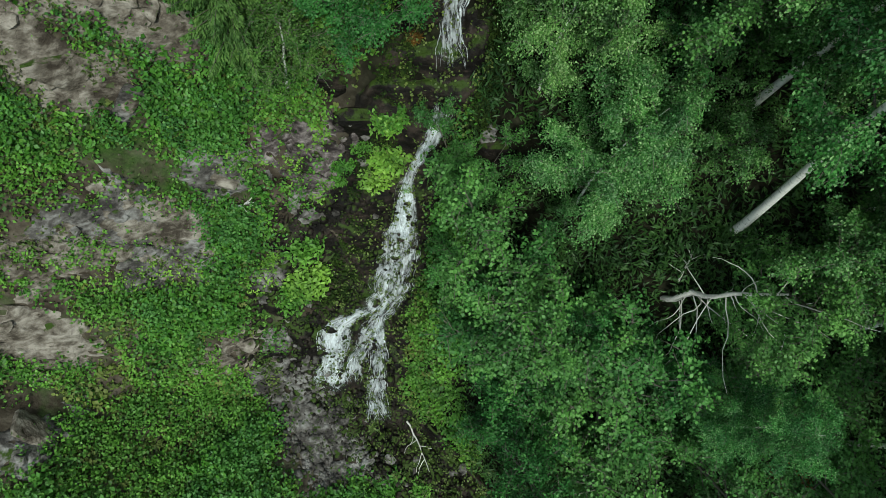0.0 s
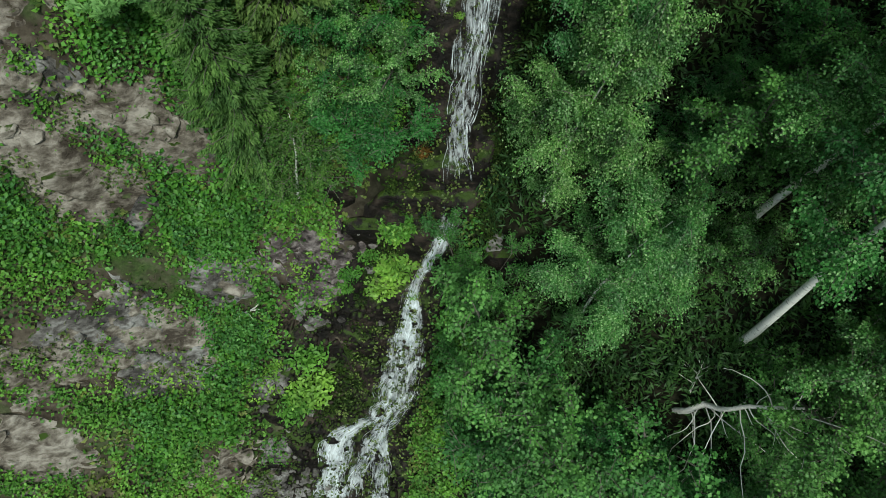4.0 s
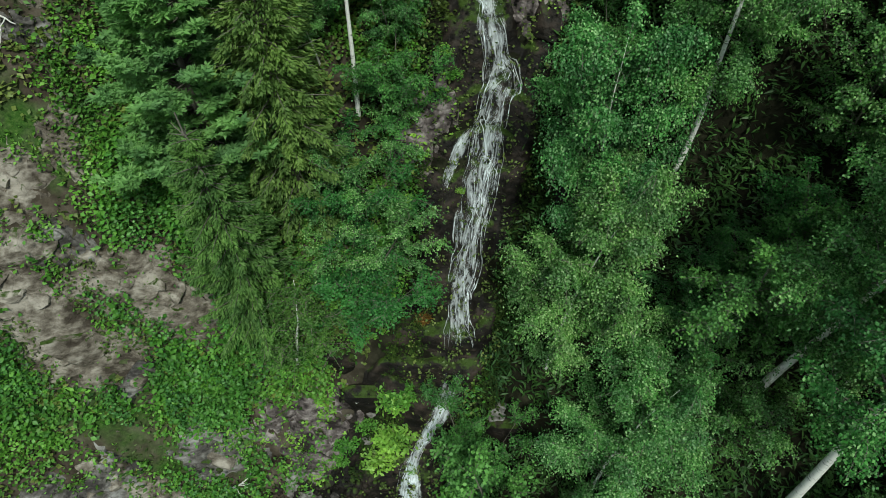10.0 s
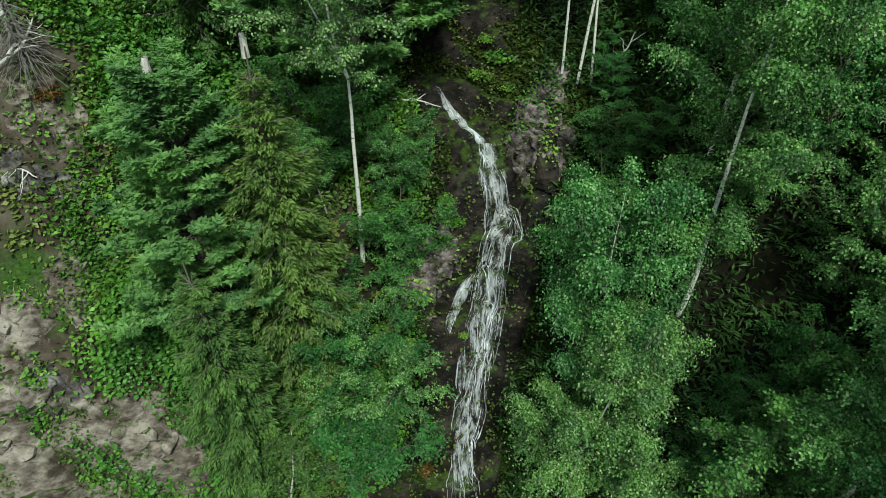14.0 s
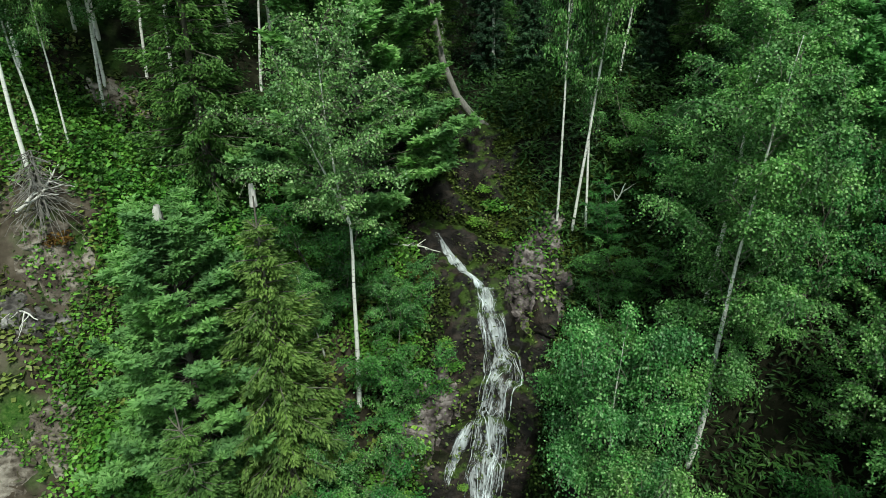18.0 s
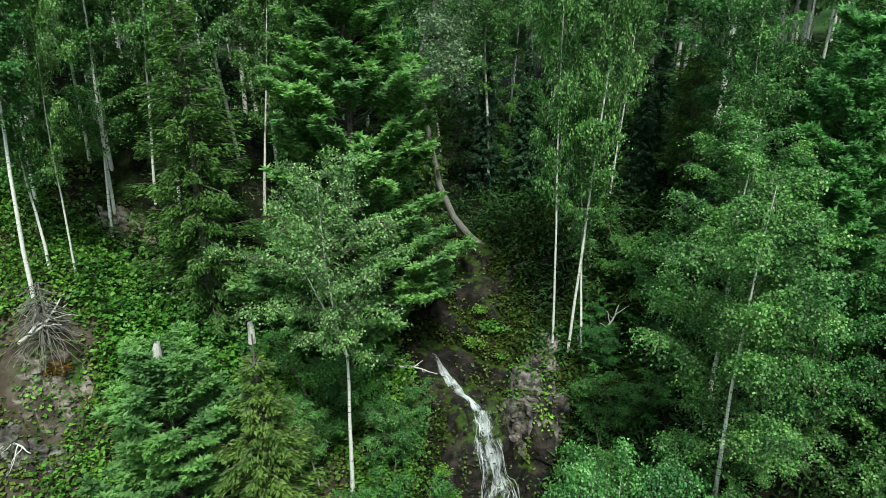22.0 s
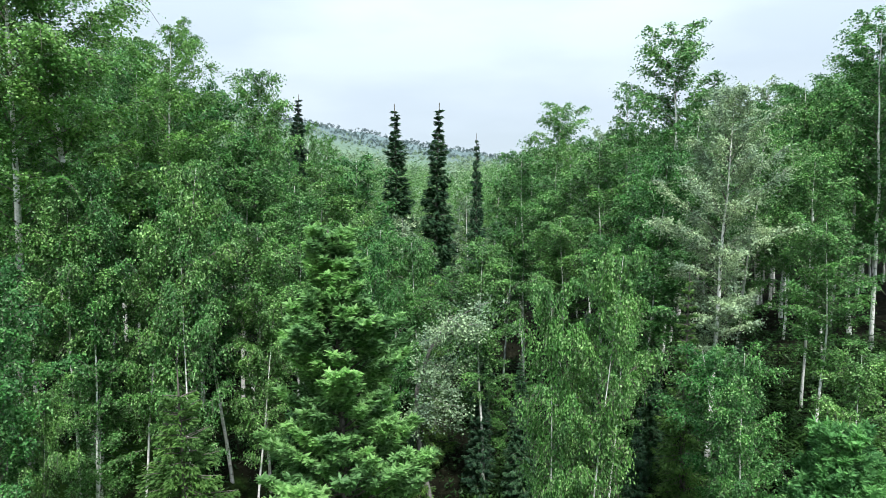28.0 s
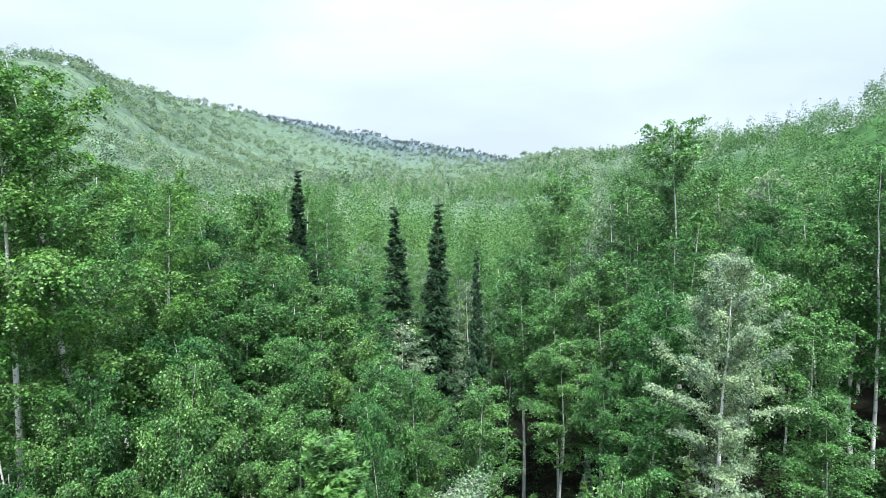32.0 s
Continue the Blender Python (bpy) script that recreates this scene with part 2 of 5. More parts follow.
# ---------------------------------------------------------------- terrain
# terrain begin
STREAM_Y = (-40.0, -10.0, 0.0, 1.2, 4.2, 6.5, 9.0, 11.2, 12.0, 13.0, 16.3, 18.5, 21.7, 23.6, 26.0, 30.0, 60.0, 150.0, 400.0)
STREAM_Z = (-12.0, -7.5, -5.8, -5.5, -2.9, -1.9, 1.0, 4.0, 5.0, 6.2, 11.0, 13.2, 15.2, 17.0, 18.0, 18.6, 20.0, 24.0, 34.0)
# skyline: bearing in degrees to the right of north, height of the ridge in degrees, its distance
SKY_A = (-180.0, -60.0, -35.0, -28.0, -22.0, -13.0, -4.0, 5.0, 6.0, 11.0, 18.4, 22.0, 28.7, 35.0, 60.0, 180.0)
SKY_E = (6.0, 13.0, 11.6, 9.9, 8.1, 6.5, 5.0, 3.5, 3.6, 4.5, 5.3, 6.2, 7.6, 9.8, 12.0, 6.0)
SKY_R = (300.0, 500.0, 700.0, 900.0, 1300.0, 2000.0, 2300.0, 2000.0, 1500.0, 800.0, 600.0, 360.0, 300.0, 260.0, 240.0, 300.0)


def smooth01(v):
    v = np.clip(v, 0.0, 1.0)
    return v * v * (3 - 2 * v)


def stream_x(y):
    """The stream's line across the slope."""
    return np.interp(y, (-12.0, -3.0, 1.0, 4.5, 6.5, 9.0, 12.0, 16.3, 18.5, 20.2, 21.7, 24.0, 60.0),
                     (4.0, 0.6, -3.5, -2.9, -2.0, -1.2, 0.25, 1.1, 1.5, 0.7, -0.6, 0.3, -1.0))


def height(x, y):
    """The ground's height, without its small roughness."""
    x, y = np.asarray(x, float), np.asarray(y, float)
    off = x - stream_x(y)
    base = np.interp(y, STREAM_Y, STREAM_Z)
    left = 0.10 * np.clip(-off, 0, 5) + 0.62 * np.clip(-off - 5.0, 0, 9) + 0.15 * np.clip(-off - 14, 0, 12)
    right = 0.35 * np.clip(off - 0.8, 0, 4) + 0.42 * np.clip(off - 4.8, 0, 12) + 0.2 * np.clip(off - 16.8, 0, 20)
    fade = 1 - 0.55 * smooth01((y - 30) / 40)
    near = base + (left + right) * fade
    away = np.hypot(x, y - 2.0)
    bearing = np.degrees(np.arctan2(x, y - 2.0))
    ridge = 34.0 + np.interp(bearing, SKY_A, SKY_R) * np.tan(np.radians(np.interp(bearing, SKY_A, SKY_E)))
    reach = np.interp(bearing, SKY_A, SKY_R)
    lift = smooth01((away - 60) / np.maximum(reach - 60, 1)) ** 2.0
    return near * (1 - lift) + (ridge - 14.0) * lift
# terrain end


def mesh_from(name, verts, faces, mat, smooth=False):
    me = bpy.data.meshes.new(name)
    verts = np.asarray(verts, np.float32).reshape(-1, 3)
    faces = np.asarray(faces, np.int32)
    n, k = faces.shape
    me.vertices.add(len(verts))
    me.vertices.foreach_set("co", verts.ravel())
    me.loops.add(n * k)
    me.loops.foreach_set("vertex_index", faces.ravel())
    me.polygons.add(n)
    me.polygons.foreach_set("loop_start", np.arange(0, n * k, k, dtype=np.int32))
    if smooth:
        me.polygons.foreach_set("use_smooth", np.ones(n, bool))
    me.update(calc_edges=True)
    me.validate()
    me.materials.append(mat)
    return me


def fractal(x, y, z, seed=0.0, scale=1.0, octaves=4):
    """Smooth random relief over arrays, a sum of turned waves."""
    rng = np.random.RandomState(int(seed * 13) + 5)
    total = np.zeros_like(np.asarray(x, float))
    amp, freq = 1.0, scale
    for _ in range(octaves):
        for _ in range(5):
            d = rng.normal(size=3)
            d /= np.linalg.norm(d)
            total += amp / 5 * np.sin(freq * (x * d[0] + y * d[1] + z * d[2]) * 2.4 + rng.uniform(0, 6.28)
                                      + 1.3 * np.sin(freq * (x * d[1] - y * d[0]) * 1.1 + rng.uniform(0, 6.28)))
        amp, freq = amp * 0.5, freq * 2.1
    return total


def spaced(near, step, far, grow):
    out, v = [0.0], 0.0
    while v < far:
        v += step if v < near else step + (v - near) * grow
        out.append(v)
    return out


def ground_height(x, y):
    x, y = np.asarray(x, float), np.asarray(y, float)
    away = np.hypot(x, y - 8)
    rough = fractal(x, y, 0 * x, 1, 0.35, 5) * 0.55 * np.clip(1.2 - away / 80, 0.25, 1)
    rough += fractal(x, y, 0 * x, 2, 0.02, 4) * np.clip((away - 80) / 20, 0, 12)
    calm = np.clip((np.abs(x - stream_x(y)) - 0.7) / 2.0, 0.12, 1)
    return height(x, y) + rough * calm


BED_Y = (-9.0, -6.0, 1.0, 5.0, 8.0, 11.0, 14.0, 18.0, 21.0, 25.0, 27.0)
BED_LEFT = (2.2, 3.4, 4.6, 6.0, 5.6, 3.4, 2.2, 2.4, 1.6, 1.2, 0.8)
BED_RIGHT = (2.0, 2.4, 2.2, 1.9, 1.7, 1.5, 1.6, 2.2, 3.2, 2.6, 1.0)


def bed_height(x, y):
    """The wet rock under the stream: ledges with steep risers, sinking into the ground at its edges."""
    x, y = np.asarray(x, float), np.asarray(y, float)
    off = x - stream_x(y)
    edge = np.where(off < 0, -off / np.interp(y, BED_Y, BED_LEFT), off / np.interp(y, BED_Y, BED_RIGHT))
    z = ground_height(x, y) + fractal(x, y, 0 * x, 7, 0.9, 5) * 0.26
    step = 1.5
    s = z / step + fractal(x, y, 0 * x, 8, 0.55, 4) * 0.9
    ledge = step * (smooth01((s - np.floor(s)) * 1.9 - 0.45) - (s - np.floor(s)))
    return z + (0.28 + 0.62 * ledge) * (1 - np.clip(edge, 0, 1) ** 3) - 0.45 * smooth01((edge - 0.72) / 0.28) * (1 + 0.5 * fractal(x, y, 0 * x, 9, 0.8, 3))


def ground_material():
    mat, nodes, links, bsdf = material("hillside")
    geo = nodes.new("ShaderNodeNewGeometry")
    where = geo.outputs["Position"]
    big = noise_node(nodes, links, where, 0.23, 5, 0.6)
    mid = noise_node(nodes, links, where, 1.4, 6, 0.62)
    fine = noise_node(nodes, links, where, 9.0, 6, 0.7)
    # leaf-litter earth, its colour also blackened for the shade under the trees
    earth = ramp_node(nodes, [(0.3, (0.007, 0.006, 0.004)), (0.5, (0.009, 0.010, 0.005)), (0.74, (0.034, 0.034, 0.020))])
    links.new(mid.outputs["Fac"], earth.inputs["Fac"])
    green = ramp_node(nodes, [(0.3, (0.012, 0.034, 0.006)), (0.5, (0.036, 0.085, 0.014)), (0.7, (0.085, 0.13, 0.035))])
    links.new(fine.outputs["Fac"], green.inputs["Fac"])
    cover = ramp_node(nodes, [(0.38, (1, 1, 1)), (0.50, (0, 0, 0))])
    links.new(big.outputs["Fac"], cover.inputs["Fac"])
    place = nodes.new("ShaderNodeSeparateXYZ")
    links.new(where, place.inputs["Vector"])
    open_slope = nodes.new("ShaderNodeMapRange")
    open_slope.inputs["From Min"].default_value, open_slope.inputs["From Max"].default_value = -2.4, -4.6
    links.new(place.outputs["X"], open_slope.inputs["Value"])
    far = nodes.new("ShaderNodeMapRange")
    far.inputs["From Min"].default_value, far.inputs["From Max"].default_value = 90.0, 130.0
    links.new(place.outputs["Y"], far.inputs["Value"])
    patchy = nodes.new("ShaderNodeMath")
    patchy.operation = "MULTIPLY"
    links.new(cover.outputs["Color"], patchy.inputs[0])
    links.new(open_slope.outputs["Result"], patchy.inputs[1])
    grassy = nodes.new("ShaderNodeMath")
    grassy.operation = "MAXIMUM"
    links.new(patchy.outputs["Value"], grassy.inputs[0])
    links.new(far.outputs["Result"], grassy.inputs[1])
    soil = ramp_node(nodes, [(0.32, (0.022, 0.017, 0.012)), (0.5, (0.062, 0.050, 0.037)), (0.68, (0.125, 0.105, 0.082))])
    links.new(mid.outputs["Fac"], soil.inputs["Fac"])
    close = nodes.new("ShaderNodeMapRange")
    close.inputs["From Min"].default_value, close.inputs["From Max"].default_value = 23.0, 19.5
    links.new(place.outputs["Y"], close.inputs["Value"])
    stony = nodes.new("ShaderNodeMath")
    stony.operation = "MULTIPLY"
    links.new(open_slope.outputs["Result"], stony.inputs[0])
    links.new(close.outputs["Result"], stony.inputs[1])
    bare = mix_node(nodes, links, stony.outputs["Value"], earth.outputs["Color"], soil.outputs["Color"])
    crowns = noise_node(nodes, links, where, 0.11, 4, 0.6)
    thicket = ramp_node(nodes, [(0.36, (0.03, 0.075, 0.024)), (0.62, (0.085, 0.185, 0.06))])
    links.new(crowns.outputs["Fac"], thicket.inputs["Fac"])
    floor_green = mix_node(nodes, links, far.outputs["Result"], green.outputs["Color"], thicket.outputs["Color"])
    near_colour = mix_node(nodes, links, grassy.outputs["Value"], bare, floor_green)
    # distance haze mixed into the colours: paler hills, bluer ridge beyond
    hazed_canopy = ramp_node(nodes, [(0.36, (0.075, 0.12, 0.08)), (0.5, (0.125, 0.185, 0.12)), (0.66, (0.17, 0.24, 0.15))])
    links.new(crowns.outputs["Fac"], hazed_canopy.inputs["Fac"])
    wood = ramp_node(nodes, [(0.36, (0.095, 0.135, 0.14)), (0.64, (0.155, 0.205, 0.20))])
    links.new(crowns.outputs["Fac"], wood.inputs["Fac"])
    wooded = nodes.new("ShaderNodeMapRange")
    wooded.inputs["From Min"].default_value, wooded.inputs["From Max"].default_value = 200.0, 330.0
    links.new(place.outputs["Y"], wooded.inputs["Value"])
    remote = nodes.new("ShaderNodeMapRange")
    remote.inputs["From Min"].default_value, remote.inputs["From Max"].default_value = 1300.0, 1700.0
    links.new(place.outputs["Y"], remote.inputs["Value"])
    hills = mix_node(nodes, links, remote.outputs["Result"], hazed_canopy.outputs["Color"], wood.outputs["Color"])
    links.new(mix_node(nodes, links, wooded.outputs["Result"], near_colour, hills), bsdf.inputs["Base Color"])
    bsdf.inputs["Specular IOR Level"].default_value = 0.1
    bump = nodes.new("ShaderNodeBump")
    bump.inputs["Strength"].default_value = 0.9
    bump.inputs["Distance"].default_value = 0.12
    links.new(mid.outputs["Fac"], bump.inputs["Height"])
    small = nodes.new("ShaderNodeBump")
    small.inputs["Strength"].default_value = 0.6
    small.inputs["Distance"].default_value = 0.03
    links.new(fine.outputs["Fac"], small.inputs["Height"])
    links.new(bump.outputs["Normal"], small.inputs["Normal"])
    links.new(small.outputs["Normal"], bsdf.inputs["Normal"])
    bsdf.inputs["Roughness"].default_value = 0.95
    return mat


def build_ground():
    side = spaced(26, 0.28, 3600, 0.07)
    xs = np.array([-v for v in side[:0:-1]] + side)
    ahead, behind = spaced(34, 0.28, 3600, 0.07), spaced(14, 0.28, 1200, 0.09)
    ys = np.array([-v for v in behind[:0:-1]] + ahead)
    gx, gy = np.meshgrid(xs, ys)
    gz = ground_height(gx, gy)
    n, m = len(ys), len(xs)
    idx = np.arange(n * m).reshape(n, m)
    faces = np.stack([idx[:-1, :-1], idx[:-1, 1:], idx[1:, 1:], idx[1:, :-1]], -1).reshape(-1, 4)
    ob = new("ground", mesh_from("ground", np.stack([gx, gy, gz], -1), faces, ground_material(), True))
    return tagged(ob, "steep gully of earth, moss and rock rising to wooded hills", "ground", kind="structure")


build_ground()


# ---------------------------------------------------------------- plants: the makers
def tube(path, radii, sides=5):
    """A tapered round limb along a path: vertices and quads."""
    path = np.asarray(path, float)
    n = len(path)
    along = np.gradient(path, axis=0)
    along /= np.linalg.norm(along, axis=1, keepdims=True) + 1e-9
    ref = np.array([0.31, 0.95, 0.05]) if abs(along[0][1]) < 0.9 else np.array([1.0, 0, 0])
    u = np.cross(along, ref)
    u /= np.linalg.norm(u, axis=1, keepdims=True) + 1e-9
    w = np.cross(along, u)
    ang = np.arange(sides) * 2 * math.pi / sides
    ring = u[:, None] * np.cos(ang)[None, :, None] + w[:, None] * np.sin(ang)[None, :, None]
    verts = (path[:, None] + ring * np.asarray(radii, float)[:, None, None]).reshape(-1, 3)
    i = np.arange(n - 1)[:, None] * sides
    j = np.arange(sides)[None]
    k = (j + 1) % sides
    faces = np.stack([i + j, i + k, i + sides + k, i + sides + j], -1).reshape(-1, 4)
    return verts, faces


def gather(pieces):
    verts, faces, start = [], [], 0
    for v, f in pieces:
        verts.append(v)
        faces.append(np.asarray(f) + start)
        start += len(v)
    return np.concatenate(verts), np.concatenate(faces)


def blades(rng, centres, length, width, droop=0.0, up=0.6, ways=None, out=None):
    """Small pointed leaves, a bent diamond of two triangles each, at the centres."""
    n = len(centres)
    if ways is None:
        ways = rng.normal(size=(n, 3))
        ways[:, 2] = ways[:, 2] * 0.5 - droop
    ways = ways / (np.linalg.norm(ways, axis=1, keepdims=True) + 1e-9)
    face = rng.normal(size=(n, 3)) * 0.6
    face[:, 2] += up
    if out is not None:
        face += out
    across = np.cross(ways, face)
    across /= np.linalg.norm(across, axis=1, keepdims=True) + 1e-9
    lift = np.cross(across, ways)
    size = rng.uniform(0.65, 1.25, (n, 1))
    a = centres - ways * length * size * 0.5
    c = centres + ways * length * size * 0.5
    mid = centres - ways * length * size * 0.08 + lift * width * size * 0.12
    b, d = mid + across * width * size * 0.5, mid - across * width * size * 0.5
    verts = np.stack([a, b, c, d], 1).reshape(-1, 3)
    quad = np.arange(n)[:, None] * 4
    return verts, np.concatenate([quad + (0, 1, 2), quad + (0, 2, 3)], 1).reshape(-1, 3)


def part(name, me, parent, label=""):
    ob = new(name, me)
    ob.parent = parent
    return tagged(ob, label) if label else ob


def wander(rng, start, way, length, steps, bend, pull):
    """A limb's line: it wanders and is pulled up or down."""
    pts, p, d = [np.array(start, float)], np.array(start, float), np.array(way, float)
    for _ in range(steps):
        d = d + rng.normal(size=3) * bend + np.array([0, 0, pull])
        d /= np.linalg.norm(d)
        p = p + d * length / steps
        pts.append(p)
    return np.array(pts)


def plant(name, parts, label, category):
    """Thing at its base with a part for each (name, mesh)."""
    root = new(name)
    root.empty_display_size = 0.3
    for n, me in parts:
        ob = part(n, me, root)
        if n == "branchwork":
            tagged(ob, kind="stuff")
    return tagged(root, label, category)


def broadleaf(seed, tall, wide, bare, leaves, leaf, trunk_r, leaf_mat, bark_mat, lean=0.05, forks=1, droop=0.5, spread=0.8, dome=0.8, fork_at=5,
              low_fork=False, limbs_per_m=4.2, rise=0.55):
    """A birch-like tree: a thin trunk, limbs rising outward, and leaves strung along hanging twigs at the limbs' outer ends."""
    rng = np.random.RandomState(seed)
    stems, limbs = [], []
    lines = []
    for s in range(forks):
        lean_way = np.array([rng.normal() * lean, rng.normal() * lean, 1.0])
        h, foot = tall, np.array([0, 0, -0.4])
        if s > 0 or (forks > 1 and low_fork):
            a = s * 6.28 / forks + rng.uniform(0, 1)
            lean_way = np.array([math.cos(a) * 0.45, math.sin(a) * 0.45, 1.0])
        if s > 0 and not low_fork:
            foot = lines[0][fork_at].copy()
            h = tall * rng.uniform(0.84, 0.95) - foot[2]
        line = wander(rng, foot, lean_way / np.linalg.norm(lean_way), h + (0.4 if s == 0 else 0), 12, 0.04 if tall < 12 else 0.028, 0.03)
        if s == 0:
            line[:, 2] = -0.4 + (line[:, 2] + 0.4) * (tall + 0.4) / (line[-1, 2] + 0.4)
            if forks > 1 and not low_fork:
                line[fork_at:, 0] -= np.linspace(0, 1, 13 - fork_at) ** 0.7 * 0.09 * tall
        radii = trunk_r * (1 if s == 0 else 0.5) * (1 - 0.97 * np.linspace(0, 1, 13)) ** 1.15 + 0.008
        stems.append(tube(line, radii, 8))
        lines.append(line)
    count = max(24, int(limbs_per_m * tall * (1 - bare) + 8))
    paths, reaches, ways_out = [], [], []
    for k in range(count):
        line = lines[k % forks]
        f = bare + (0.985 - bare) * (k + rng.uniform(0, 1)) / count
        if forks > 1 and not low_fork and k % forks:
            f = 0.15 + 0.84 * (k + rng.uniform(0, 1)) / count
        at = np.array([np.interp(f * 12, range(13), line[:, c]) for c in range(3)])
        g = min(1.0, max(0.0, (f - bare) / (1 - bare)))
        reach = wide * 0.5 * (math.sin(math.pi * (0.10 + 0.84 * g)) ** dome) * rng.uniform(0.6, 1.12)
        a = k * 2.4 + rng.uniform(-0.6, 0.6)
        way = np.array([math.cos(a), math.sin(a), rng.uniform(0.6, 1.4) * rise + 0.7 * g])
        pts = wander(rng, at, way / np.linalg.norm(way), reach * 1.2, 6, 0.12, -0.11 * droop)
        limbs.append(tube(pts, trunk_r * 0.2 * np.linspace(1, 0.12, 7) * (1.1 - 0.6 * f) + 0.004, 4))
        paths.append(pts)
        reaches.append(reach)
        ways_out.append(a)
    paths, reaches, ways_out = np.array(paths), np.array(reaches), np.array(ways_out)
    per = 12
    many = max(20, leaves // per)
    pick = rng.choice(count, many, p=(reaches + 0.25) / (reaches + 0.25).sum())
    f = rng.uniform(0.06, 1.0, many) ** 0.7 * 5.999
    i = f.astype(int)
    start = paths[pick, i] + (paths[pick, i + 1] - paths[pick, i]) * (f - i)[:, None]
    a = ways_out[pick] + rng.normal(size=many) * 1.1
    way = np.stack([np.cos(a), np.sin(a), rng.uniform(-0.15, 0.75, many)], 1)
    run = (rng.uniform(0.35, 1.0, many) * spread * (0.5 + 0.3 * reaches[pick] ** 0.7))[:, None, None]
    s = rng.uniform(0.05, 1.0, (many, per, 1))
    centres = start[:, None] + way[:, None] * run * s
    centres[..., 2] -= (droop * 1.3 * run * s * s)[..., 0]
    centres += rng.normal(size=centres.shape) * 0.05
    hang = (way[:, None] * 0.5 + np.array([0, 0, -0.3 - droop * 0.5]) * s * 1.4 + rng.normal(size=centres.shape) * 0.6).reshape(-1, 3)
    outward = np.repeat(np.stack([np.cos(a), np.sin(a), 0.35 + 0 * a], 1) * 0.55, per, 0)
    fv, ff = blades(rng, centres.reshape(-1, 3), leaf, leaf * 0.78, ways=hang, up=0.9, out=outward)
    # every third twig shows as a thin line
    for k in range(0, many, max(3, many // 420)):
        q = np.linspace(0, 1, 4)[:, None]
        line = start[k] + way[k] * run[k, 0] * q
        line[:, 2] -= (droop * 1.3 * run[k, 0] * q * q)[:, 0]
        limbs.append(tube(line, (0.011, 0.009, 0.007, 0.004), 3))
    stems_v, stems_f = gather(stems)
    lv, lf = gather(limbs)
    return [("trunk", mesh_from("trunk", stems_v, stems_f, bark_mat, True)), ("branchwork", mesh_from("branchwork", lv, lf, GREY_BARK, True)),
            ("crown", mesh_from("crown", fv, ff, leaf_mat))]


